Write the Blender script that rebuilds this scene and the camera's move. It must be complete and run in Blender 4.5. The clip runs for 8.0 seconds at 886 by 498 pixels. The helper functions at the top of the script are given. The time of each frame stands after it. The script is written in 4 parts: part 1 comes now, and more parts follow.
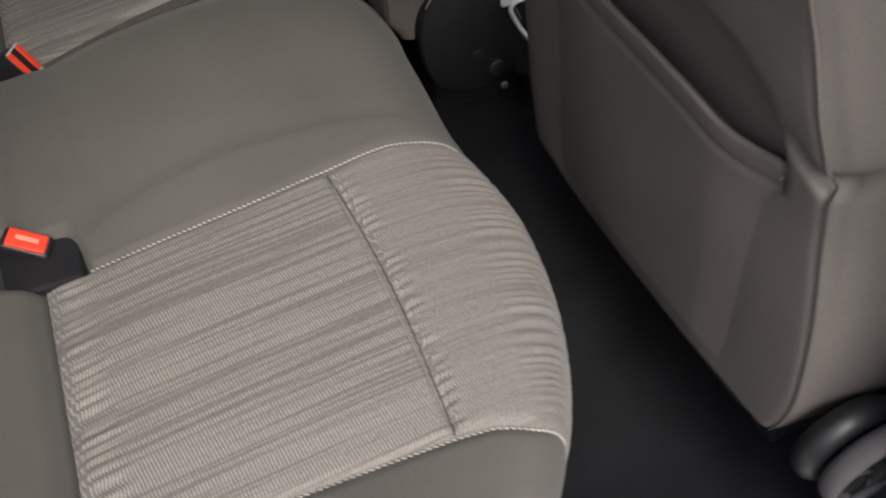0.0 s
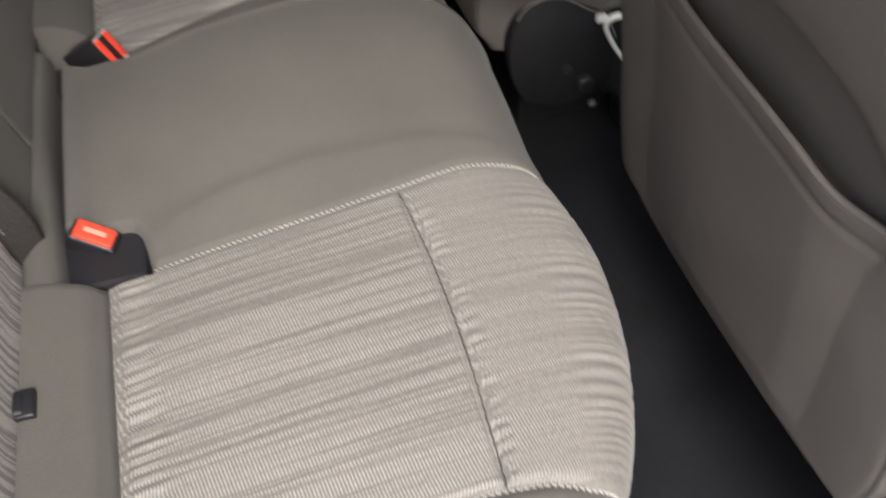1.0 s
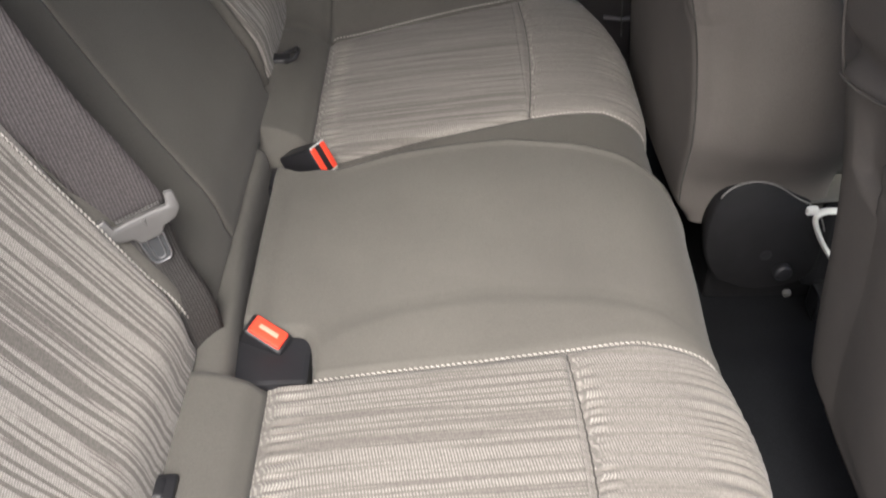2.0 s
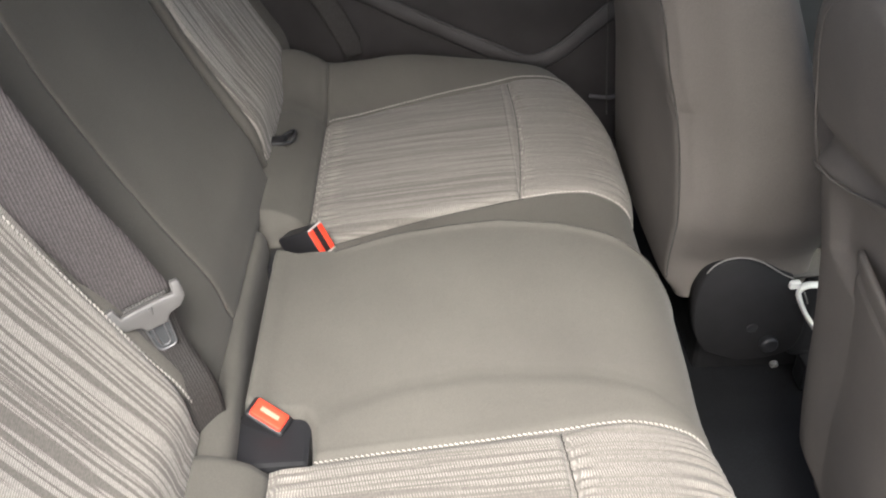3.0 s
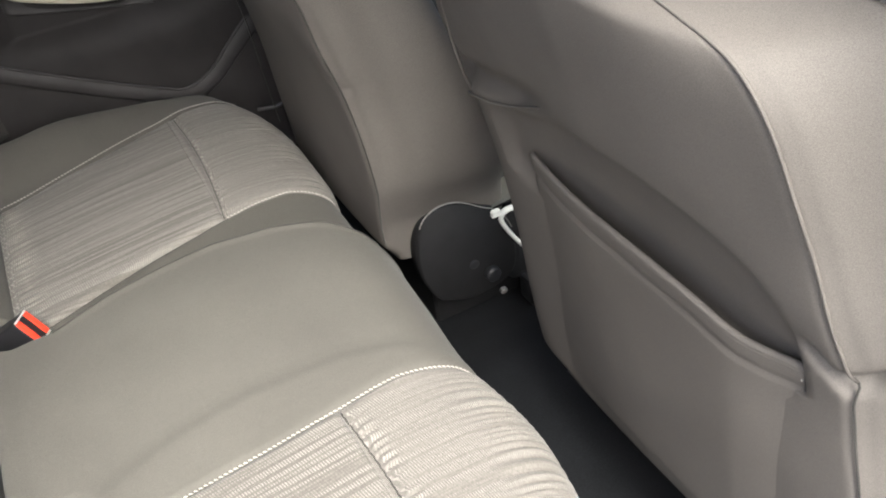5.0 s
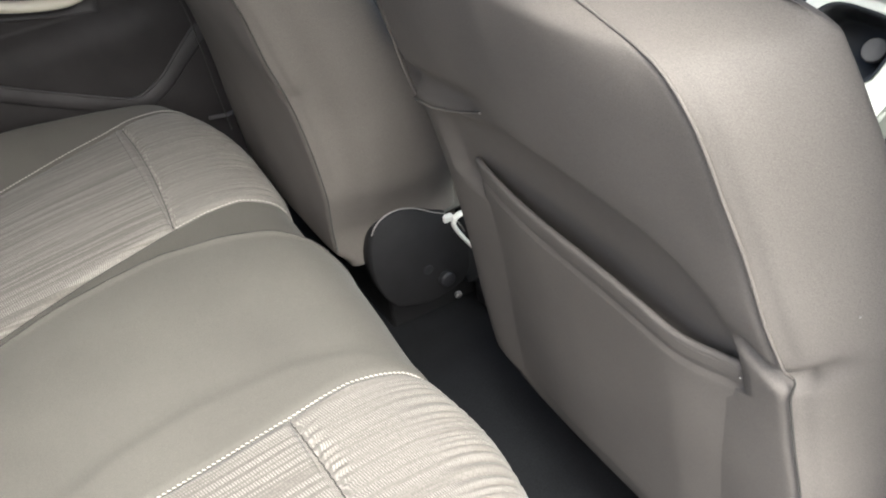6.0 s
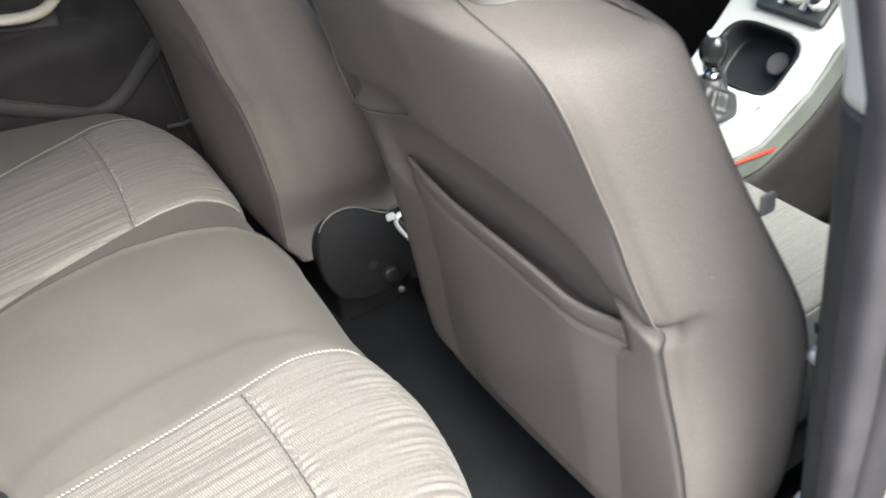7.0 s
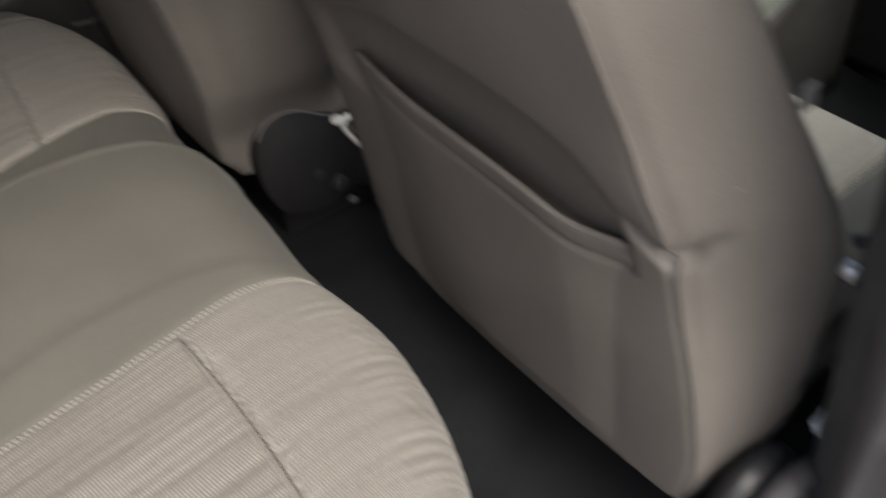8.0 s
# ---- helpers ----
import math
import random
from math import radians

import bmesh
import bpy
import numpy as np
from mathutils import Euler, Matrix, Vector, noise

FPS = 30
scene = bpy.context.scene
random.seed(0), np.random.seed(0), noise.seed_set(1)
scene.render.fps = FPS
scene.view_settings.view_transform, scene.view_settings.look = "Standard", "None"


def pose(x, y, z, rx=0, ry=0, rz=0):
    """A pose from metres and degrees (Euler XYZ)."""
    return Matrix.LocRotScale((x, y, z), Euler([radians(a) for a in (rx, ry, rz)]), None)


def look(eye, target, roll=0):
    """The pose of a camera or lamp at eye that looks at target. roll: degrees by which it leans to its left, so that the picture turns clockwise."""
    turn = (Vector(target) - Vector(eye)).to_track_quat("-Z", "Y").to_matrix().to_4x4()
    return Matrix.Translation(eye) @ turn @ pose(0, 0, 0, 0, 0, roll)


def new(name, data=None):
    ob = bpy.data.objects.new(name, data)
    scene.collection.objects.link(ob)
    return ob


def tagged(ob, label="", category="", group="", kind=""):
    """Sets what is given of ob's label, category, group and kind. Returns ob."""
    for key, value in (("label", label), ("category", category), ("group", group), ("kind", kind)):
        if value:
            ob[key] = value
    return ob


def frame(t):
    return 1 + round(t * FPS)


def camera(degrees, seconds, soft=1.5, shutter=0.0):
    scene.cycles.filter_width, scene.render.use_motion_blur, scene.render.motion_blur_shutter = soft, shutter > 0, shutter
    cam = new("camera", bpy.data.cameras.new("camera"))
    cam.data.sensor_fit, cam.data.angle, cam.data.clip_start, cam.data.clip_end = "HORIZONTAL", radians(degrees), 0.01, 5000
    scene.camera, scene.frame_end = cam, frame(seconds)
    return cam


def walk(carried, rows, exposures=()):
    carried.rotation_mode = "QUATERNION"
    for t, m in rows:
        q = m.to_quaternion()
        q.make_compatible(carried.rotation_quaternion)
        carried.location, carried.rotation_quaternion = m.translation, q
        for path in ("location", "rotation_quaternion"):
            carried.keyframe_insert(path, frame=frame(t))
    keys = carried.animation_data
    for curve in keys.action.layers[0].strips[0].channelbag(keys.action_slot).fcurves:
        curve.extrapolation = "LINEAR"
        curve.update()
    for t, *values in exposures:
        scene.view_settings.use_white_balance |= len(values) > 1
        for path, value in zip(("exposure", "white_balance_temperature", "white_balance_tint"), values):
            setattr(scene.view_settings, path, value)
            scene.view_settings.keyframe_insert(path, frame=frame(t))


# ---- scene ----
cam = camera(53.5, 8.0, soft=1.9, shutter=0.45)
PATH = [
    (0, (-0.123, -0.662, 0.984), (0.335, 0.57, -0.524), -3.9),
    (0.3, (-0.111, -0.632, 0.964), (0.283, 0.599, -0.562), -8.2),
    (0.6, (-0.103, -0.624, 0.965), (0.279, 0.561, -0.6), -6.9),
    (1, (-0.104, -0.614, 0.981), (0.197, 0.657, -0.534), -4.1),
    (1.2, (-0.106, -0.619, 0.98), (0.094, 0.769, -0.446), -4.5),
    (1.5, (-0.103, -0.583, 0.991), (-0.064, 0.887, -0.365), -1.9),
    (2, (-0.104, -0.579, 0.996), (-0.135, 0.933, -0.313), -2.7),
    (2.2, (-0.109, -0.582, 1.0), (-0.141, 0.968, -0.263), -2.5),
    (3.3, (-0.108, -0.596, 1.042), (-0.08, 1.043, -0.104), -3.6),
    (3.5, (-0.108, -0.611, 1.031), (-0.012, 1.061, -0.062), -10.2),
    (3.7, (-0.117, -0.62, 1.035), (0.208, 1.016, -0.069), -11.6),
    (4, (-0.114, -0.635, 1.021), (0.428, 0.912, -0.126), -9.0),
    (4.5, (-0.121, -0.625, 1.019), (0.431, 0.884, -0.171), -9.9),
    (4.7, (-0.12, -0.631, 1.016), (0.459, 0.863, -0.182), -9.4),
    (5.8, (-0.104, -0.636, 1.015), (0.539, 0.822, -0.193), -9.1),
    (6, (-0.1, -0.642, 1.014), (0.574, 0.804, -0.192), -8.6),
    (6.5, (-0.103, -0.661, 1.013), (0.59, 0.774, -0.195), -9.4),
    (6.8, (-0.112, -0.7, 1.025), (0.628, 0.708, -0.187), -7.5),
    (7, (-0.122, -0.754, 1.049), (0.638, 0.668, -0.135), -7.1),
    (7.2, (-0.136, -0.801, 1.073), (0.617, 0.576, -0.167), -8.4),
    (7.4, (-0.14, -0.847, 1.03), (0.648, 0.465, -0.257), -7.1),
    (7.5, (-0.134, -0.832, 1.033), (0.701, 0.42, -0.283), -5.9),
    (7.6, (-0.117, -0.795, 1.018), (0.749, 0.405, -0.328), -5.7),
    (7.8, (-0.086, -0.712, 0.997), (0.749, 0.415, -0.429), -6.1),
    (8, (-0.08, -0.64, 0.986), (0.68, 0.589, -0.397), -7.4),
]
EXPOSURES = [(0.0, 0.68, 6000, 8), (0.6, 1.2, 6000, 8), (1.1, 1.3, 6000, 8), (1.5, 1.2, 6000, 8), (2.0, 1.75, 6000, 8), (3.3, 2.16, 6000, 5), (4.5, 2.13, 6000, 4), (7.0, 2.22, 5850, 3),
             (7.5, 1.35, 6100, 5), (8.0, 1.15, 6200, 6)]
walk(cam, [(t, look(eye, target, roll)) for t, eye, target, roll in PATH], EXPOSURES)

# ---- daylight ----
world = bpy.data.worlds.new("sky")
scene.world = world
world.use_nodes = True
sky = world.node_tree.nodes.new("ShaderNodeTexSky")
sky.sky_type, sky.sun_disc = "NISHITA", False
sky.sun_elevation, sky.sun_rotation = radians(50), radians(183)
sky.air_density, sky.dust_density, sky.ozone_density = 0.7, 8.0, 0.5
back = world.node_tree.nodes["Background"]
world.node_tree.links.new(sky.outputs[0], back.inputs[0])
back.inputs[1].default_value = 0.15
sun_data = bpy.data.lights.new("sun", "SUN")
sun_data.energy, sun_data.angle, sun_data.color = 0.9, radians(28), (1.0, 0.96, 0.9)
sun = new("sun", sun_data)
sun.matrix_world = look((0.05, -4.6, 5.9), (0.3, 0.0, 0.4))


# ---- materials ----
def nodes_of(name, rough, metal=0.0):
    m = bpy.data.materials.new(name)
    m.use_nodes = True
    t = m.node_tree
    b = t.nodes["Principled BSDF"]
    b.inputs["Roughness"].default_value, b.inputs["Metallic"].default_value = rough, metal
    return m, t, b


def ramp_of(t, source, stops):
    r = t.nodes.new("ShaderNodeValToRGB")
    while len(r.color_ramp.elements) < len(stops):
        r.color_ramp.elements.new(0.5)
    for e, (p, c) in zip(r.color_ramp.elements, stops):
        e.position, e.color = p, (*c, 1)
    t.links.new(source, r.inputs[0])
    return r.outputs[0]


def noise_of(t, scale, detail=3.0, stretch=(1, 1, 1), turn=(0, 0, 0)):
    c = t.nodes.new("ShaderNodeTexCoord")
    mp = t.nodes.new("ShaderNodeMapping")
    mp.inputs["Scale"].default_value = stretch
    mp.inputs["Rotation"].default_value = turn
    n = t.nodes.new("ShaderNodeTexNoise")
    n.inputs["Scale"].default_value, n.inputs["Detail"].default_value = scale, detail
    t.links.new(c.outputs["Object"], mp.inputs[0])
    t.links.new(mp.outputs[0], n.inputs["Vector"])
    return n.outputs["Fac"]


def mix_of(t, a, b, fac, blend="MIX"):
    x = t.nodes.new("ShaderNodeMix")
    x.data_type, x.blend_type = "RGBA", blend
    for slot, v in ((6, a), (7, b)):
        if isinstance(v, tuple):
            x.inputs[slot].default_value = (*v, 1)
        else:
            t.links.new(v, x.inputs[slot])
    if isinstance(fac, float):
        x.inputs[0].default_value = fac
    else:
        t.links.new(fac, x.inputs[0])
    return x.outputs[2]


def bump_of(t, b, height, strength, distance):
    n = t.nodes.new("ShaderNodeBump")
    n.inputs["Strength"].default_value, n.inputs["Distance"].default_value = strength, distance
    t.links.new(height, n.inputs["Height"])
    if b.inputs["Normal"].is_linked:
        t.links.new(b.inputs["Normal"].links[0].from_socket, n.inputs["Normal"])
    t.links.new(n.outputs[0], b.inputs["Normal"])


def plain_cloth(name, dark, light, grain=1400.0, sheen=0.18, gloss=0.2, rough=0.85):
    m, t, b = nodes_of(name, rough)
    big = noise_of(t, 5.0, 4.0)
    base = ramp_of(t, big, [(0.3, dark), (0.7, light)])
    weave = noise_of(t, grain, 2.0)
    tint = ramp_of(t, weave, [(0.25, (0.72, 0.72, 0.72)), (0.75, (1.22, 1.22, 1.22))])
    t.links.new(mix_of(t, base, tint, 1.0, "MULTIPLY"), b.inputs["Base Color"])
    b.inputs["Sheen Weight"].default_value, b.inputs["Sheen Roughness"].default_value = sheen, 0.5
    b.inputs["Specular IOR Level"].default_value = gloss
    bump_of(t, b, weave, 0.25, 0.0006)
    bump_of(t, b, noise_of(t, 28.0, 3.0), 0.2, 0.004)
    return m


def striped_cloth(name, soft, rate, long=4.5, rib=1.0, tone=0.8, spread=1.0, beat=0.0):
    """Streaks along the seat in light and dark yarn, crossed by fine ribs."""
    m, t, b = nodes_of(name, 0.8)
    broad = noise_of(t, 1.0, 2.0, (long, rate, long))
    if beat:
        drift = t.nodes.new("ShaderNodeMath")
        drift.operation = "MULTIPLY"
        t.links.new(noise_of(t, 1.0, 2.0, (3, 30, 3)), drift.inputs[0])
        drift.inputs[1].default_value = 22.0
        place_of, axis, turn, swing, sum_of = t.nodes.new("ShaderNodeTexCoord"), t.nodes.new("ShaderNodeSeparateXYZ"), t.nodes.new("ShaderNodeMath"), t.nodes.new("ShaderNodeMath"), t.nodes.new("ShaderNodeMath")
        t.links.new(place_of.outputs["Object"], axis.inputs[0])
        turn.operation, swing.operation, sum_of.operation = "MULTIPLY_ADD", "SINE", "MULTIPLY_ADD"
        t.links.new(axis.outputs["Y"], turn.inputs[0])
        turn.inputs[1].default_value = 520.0
        t.links.new(drift.outputs[0], turn.inputs[2])
        t.links.new(turn.outputs[0], swing.inputs[0])
        t.links.new(swing.outputs[0], sum_of.inputs[0])
        sum_of.inputs[1].default_value = beat
        t.links.new(broad, sum_of.inputs[2])
        broad = sum_of.outputs[0]
    fine = noise_of(t, 1.0, 2.0, (5, 420, 5))
    lines = t.nodes.new("ShaderNodeMath")
    lines.operation = "MULTIPLY_ADD"
    t.links.new(fine, lines.inputs[0])
    lines.inputs[1].default_value = 0.42
    t.links.new(broad, lines.inputs[2])
    mid = 0.71
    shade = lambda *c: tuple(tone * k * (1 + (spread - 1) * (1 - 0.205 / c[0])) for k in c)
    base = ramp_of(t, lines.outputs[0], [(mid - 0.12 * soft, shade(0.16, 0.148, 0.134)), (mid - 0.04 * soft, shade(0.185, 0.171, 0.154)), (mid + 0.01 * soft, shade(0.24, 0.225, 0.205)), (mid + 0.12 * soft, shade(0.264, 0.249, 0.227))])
    band = ramp_of(t, lines.outputs[0], [(mid - 0.07, (0.12, 0.12, 0.12)), (mid + 0.05, (rib, rib, rib))])
    c = t.nodes.new("ShaderNodeTexCoord")
    dot = t.nodes.new("ShaderNodeVectorMath")
    dot.operation = "DOT_PRODUCT"
    dot.inputs[1].default_value = (2350, 420, -2000)
    t.links.new(c.outputs["Object"], dot.inputs[0])
    wave = t.nodes.new("ShaderNodeMath")
    wave.operation = "SINE"
    t.links.new(dot.outputs["Value"], wave.inputs[0])
    ribs = ramp_of(t, wave.outputs[0], [(0.0, (0.7, 0.7, 0.7)), (0.7, (1.36, 1.36, 1.36))])
    yarn = noise_of(t, 1.0, 1.0, (500, 300, 500))
    tint = ramp_of(t, yarn, [(0.3, (0.86, 0.86, 0.86)), (0.7, (1.14, 1.14, 1.14))])
    ribbed = mix_of(t, base, mix_of(t, base, ribs, 1.0, "MULTIPLY"), band)
    t.links.new(mix_of(t, ribbed, tint, 1.0, "MULTIPLY"), b.inputs["Base Color"])
    b.inputs["Sheen Weight"].default_value = 0.15
    b.inputs["Specular IOR Level"].default_value = 0.25
    bump_of(t, b, yarn, 0.3, 0.0006)
    bump_of(t, b, lines.outputs[0], 0.12, 0.0006)
    return m


def plastic(name, colour, rough=0.5, grain=900.0, depth=0.0003, wear=0.2):
    m, t, b = nodes_of(name, rough)
    b.inputs["Specular IOR Level"].default_value = 0.3 if rough > 0.6 else 0.5
    c = np.array(colour)
    worn = noise_of(t, 14.0, 5.0)
    t.links.new(ramp_of(t, worn, [(0.3, tuple(c * (1 - wear))), (0.7, tuple(c * (1 + wear)))]), b.inputs["Base Color"])
    gloss = t.nodes.new("ShaderNodeMapRange")
    gloss.inputs[3].default_value, gloss.inputs[4].default_value = max(0.05, rough - 0.1), min(1, rough + 0.12)
    t.links.new(noise_of(t, 40.0, 4.0), gloss.inputs[0])
    t.links.new(gloss.outputs[0], b.inputs["Roughness"])
    bump_of(t, b, noise_of(t, grain, 2.0), 0.25, depth)
    return m


def webbing(name, dark, light):
    """Woven strap: lengthwise ribs crossed by a short weave."""
    m, t, b = nodes_of(name, 0.55)
    c = t.nodes.new("ShaderNodeTexCoord")
    dot = t.nodes.new("ShaderNodeVectorMath")
    dot.operation = "DOT_PRODUCT"
    dot.inputs[1].default_value = (1350, 1500, 0)
    t.links.new(c.outputs["Object"], dot.inputs[0])
    wave = t.nodes.new("ShaderNodeMath")
    wave.operation = "SINE"
    t.links.new(dot.outputs["Value"], wave.inputs[0])
    weave = noise_of(t, 1.0, 1.0, (420, 420, 560))
    rows = ramp_of(t, wave.outputs[0], [(0.1, (0.75, 0.75, 0.75)), (0.8, (1.25, 1.25, 1.25))])
    base = ramp_of(t, weave, [(0.3, dark), (0.7, light)])
    t.links.new(mix_of(t, base, rows, 1.0, "MULTIPLY"), b.inputs["Base Color"])
    bump_of(t, b, weave, 0.4, 0.0006)
    bump_of(t, b, wave.outputs[0], 0.35, 0.0005)
    return m


def metal(name, colour, rough):
    m, t, b = nodes_of(name, rough, 1.0)
    c = np.array(colour)
    t.links.new(ramp_of(t, noise_of(t, 60.0, 5.0), [(0.3, tuple(c * 0.8)), (0.7, tuple(c))]), b.inputs["Base Color"])
    return m


def glass(name, tint):
    """A thin tinted pane: clear through, with a weak mirror on top."""
    m, t, b = nodes_of(name, 0.02)
    t.nodes.remove(b)
    clear, gloss, both = t.nodes.new("ShaderNodeBsdfTransparent"), t.nodes.new("ShaderNodeBsdfGlossy"), t.nodes.new("ShaderNodeMixShader")
    clear.inputs["Color"].default_value = (*tint, 1)
    gloss.inputs["Roughness"].default_value = 0.02
    facing = t.nodes.new("ShaderNodeFresnel")
    facing.inputs["IOR"].default_value = 1.45
    t.links.new(facing.outputs[0], both.inputs[0])
    t.links.new(clear.outputs[0], both.inputs[1])
    t.links.new(gloss.outputs[0], both.inputs[2])
    t.links.new(both.outputs[0], t.nodes["Material Output"].inputs[0])
    return m


GREY = plain_cloth("grey_seat_cloth", (0.086, 0.0815, 0.073), (0.109, 0.1035, 0.092), 1400.0, 0.08)
SHELL = plain_cloth("grey_seat_back_cloth", (0.114, 0.1035, 0.0943), (0.145, 0.132, 0.12), 1400.0, 0.0, 0.3, 0.7)
STRIPE = striped_cloth("striped_seat_cloth", 1.2, 270.0)
STRIPE_FRONT = striped_cloth("striped_front_cloth", 5.0, 270.0)
# Same cloth, sharper pattern; raised tone makes up for weak light on backrest.
STRIPE_BACK_LIT = striped_cloth("striped_back_cloth_lit", 0.35, 190.0, 2.5, 0.6, 1.2, 1.45, 0.11)
SEAM = plain_cloth("seam_thread_dark", (0.03, 0.028, 0.025), (0.045, 0.042, 0.038))
THREAD = plain_cloth("pale_thread", (0.33, 0.315, 0.29), (0.42, 0.4, 0.37), 3000.0)
CARPET = plain_cloth("black_carpet", (0.0075, 0.008, 0.0092), (0.017, 0.018, 0.0202), 420.0, 0.02, 0.06)
MATTE = plastic("matte_black_plastic", (0.009, 0.009, 0.01), 0.75)
BLACK = plastic("black_plastic", (0.014, 0.014, 0.016), 0.45)
TRIM = plastic("dark_trim_plastic", (0.024, 0.0218, 0.0222), 0.65)
SLATE = plastic("slate_trim_plastic", (0.04, 0.043, 0.046), 0.55)
DOOR = plastic("charcoal_door_plastic", (0.05, 0.047, 0.047), 0.65)
POCKET = plastic("grey_pocket_plastic", (0.085, 0.08, 0.079), 0.65)
RIM = plastic("grey_rim_plastic", (0.038, 0.0355, 0.036), 0.6)
RUBBER = plastic("grey_rubber", (0.085, 0.08, 0.085), 0.7)
COLLAR = plastic("pale_grey_plastic", (0.2, 0.195, 0.185), 0.45)
TONGUE = plastic("grey_buckle_plastic", (0.12, 0.117, 0.115), 0.4)
RED = plastic("red_plastic", (0.72, 0.06, 0.03), 0.3, wear=0.08)
SILVER = plastic("silver_painted_plastic", (0.5, 0.5, 0.48), 0.35, wear=0.06)
CREAM = plastic("pale_trim_plastic", (0.62, 0.58, 0.48), 0.4, wear=0.08)
UPPER = plastic("off_white_trim_plastic", (0.78, 0.77, 0.73), 0.5, wear=0.04)
PAINT = plastic("white_car_paint", (0.86, 0.845, 0.8), 0.45, 60.0, 0.0, wear=0.012)
STEEL = metal("bright_steel", (0.8, 0.8, 0.82), 0.42)
DULL_STEEL = metal("dull_dark_steel", (0.3, 0.3, 0.31), 0.5)
CHROME = metal("chrome", (0.85, 0.85, 0.85), 0.1)
BELT = webbing("belt_webbing", (0.045, 0.04, 0.041), (0.078, 0.07, 0.071))
BELT_DARK = webbing("belt_webbing_dark", (0.022, 0.02, 0.019), (0.045, 0.042, 0.04))
# Near white so the unseen roof and rear quarters bounce fill light.
LINER = plain_cloth("roof_lining", (0.7, 0.69, 0.66), (0.76, 0.75, 0.72))
GLASS = glass("window_glass", (0.9, 0.95, 0.92))
# Dark tint on the unseen far pane, added to cut light on far seat.
DIM_GLASS = glass("dimming_glass", (0.3, 0.34, 0.32))
ASPHALT = plastic("asphalt_ground", (0.055, 0.054, 0.052), 0.9, 200.0, 0.003)


# ---- mesh helpers ----
def mesh_of(name, verts, faces, mat, smooth=True):
    me = bpy.data.meshes.new(name)
    me.from_pydata([tuple(v) for v in verts], [], faces)
    me.materials.append(mat)
    me.polygons.foreach_set("use_smooth", [smooth] * len(me.polygons))
    me.update()
    return me


def place(name, me, parent=None, label=""):
    ob = new(name, me)
    if parent is not None:
        ob.parent = parent
    return tagged(ob, label) if label else ob


def part(name, bm, mat, parent=None, label="", smooth=False):
    me = bpy.data.meshes.new(name)
    bm.to_mesh(me)
    bm.free()
    me.materials.append(mat)
    me.polygons.foreach_set("use_smooth", [smooth] * len(me.polygons))
    return place(name, me, parent, label)


def thing(name, label, category, group=""):
    return tagged(new(name), label, category, group)


def grid_faces(nu, nv, wrap=False):
    out = []
    for i in range(nu - 1):
        for j in range(nv if wrap else nv - 1):
            k = (j + 1) % nv
            out.append((i * nv + j, i * nv + k, (i + 1) * nv + k, (i + 1) * nv + j))
    return out


def sheet(name, f, nu, nv, mat, parent=None, label="", thick=0.0, flip=False):
    verts = [f(i / (nu - 1), j / (nv - 1)) for i in range(nu) for j in range(nv)]
    faces = grid_faces(nu, nv)
    if flip:
        faces = [q[::-1] for q in faces]
    ob = place(name, mesh_of(name, verts, faces, mat), parent, label)
    if thick:
        mod = ob.modifiers.new("body", "SOLIDIFY")
        mod.thickness, mod.offset = thick, -1
    return ob


def box(bm, lo, hi, bevel=0.0, seg=2):
    r = bmesh.ops.create_cube(bm, size=1)
    lo, hi = Vector(lo), Vector(hi)
    for v in r["verts"]:
        v.co = Vector([(lo[i] + hi[i]) / 2 + v.co[i] * (hi[i] - lo[i]) for i in range(3)])
    if bevel:
        es = list({e for v in r["verts"] for e in v.link_edges})
        bmesh.ops.bevel(bm, geom=es, offset=bevel, segments=seg, profile=0.6, affect="EDGES")
    return bm


def block(name, lo, hi, mat, parent=None, label="", bevel=0.004, seg=2):
    return part(name, box(bmesh.new(), lo, hi, bevel, seg), mat, parent, label)


def spline(pts, n):
    """n points along a smooth curve through pts."""
    p = [np.array(q, float) for q in pts]
    p = [2 * p[0] - p[1]] + p + [2 * p[-1] - p[-2]]
    out = []
    m = len(p) - 3
    for k in range(n):
        s = k / (n - 1) * m
        i = min(int(s), m - 1)
        u = s - i
        a, b, c, d = p[i:i + 4]
        out.append(0.5 * (2 * b + (c - a) * u + (2 * a - 5 * b + 4 * c - d) * u * u + (3 * b - a - 3 * c + d) * u ** 3))
    return out


def tube_data(pts, r, n=8, squash=1.0):
    verts, faces = [], []
    pts = [Vector(p) for p in pts]
    up, a = Vector((0, 0, 1)), None
    for i, p in enumerate(pts):
        d = (pts[min(i + 1, len(pts) - 1)] - pts[max(i - 1, 0)]).normalized()
        if a is None:
            a = d.cross(up if abs(d.z) < 0.95 else Vector((0, 1, 0)))
        a = (a - d * a.dot(d)).normalized()
        b = a.cross(d)
        for k in range(n):
            w = 2 * math.pi * k / n
            verts.append(p + a * (r * math.cos(w)) + b * (r * squash * math.sin(w)))
    faces = grid_faces(len(pts), n, True)
    faces += [tuple(range(n))[::-1], tuple(range((len(pts) - 1) * n, len(pts) * n))]
    return verts, faces


def tube(name, pts, r, mat, parent=None, label="", n=8, squash=1.0):
    v, f = tube_data(pts, r, n, squash)
    return place(name, mesh_of(name, v, f, mat), parent, label)


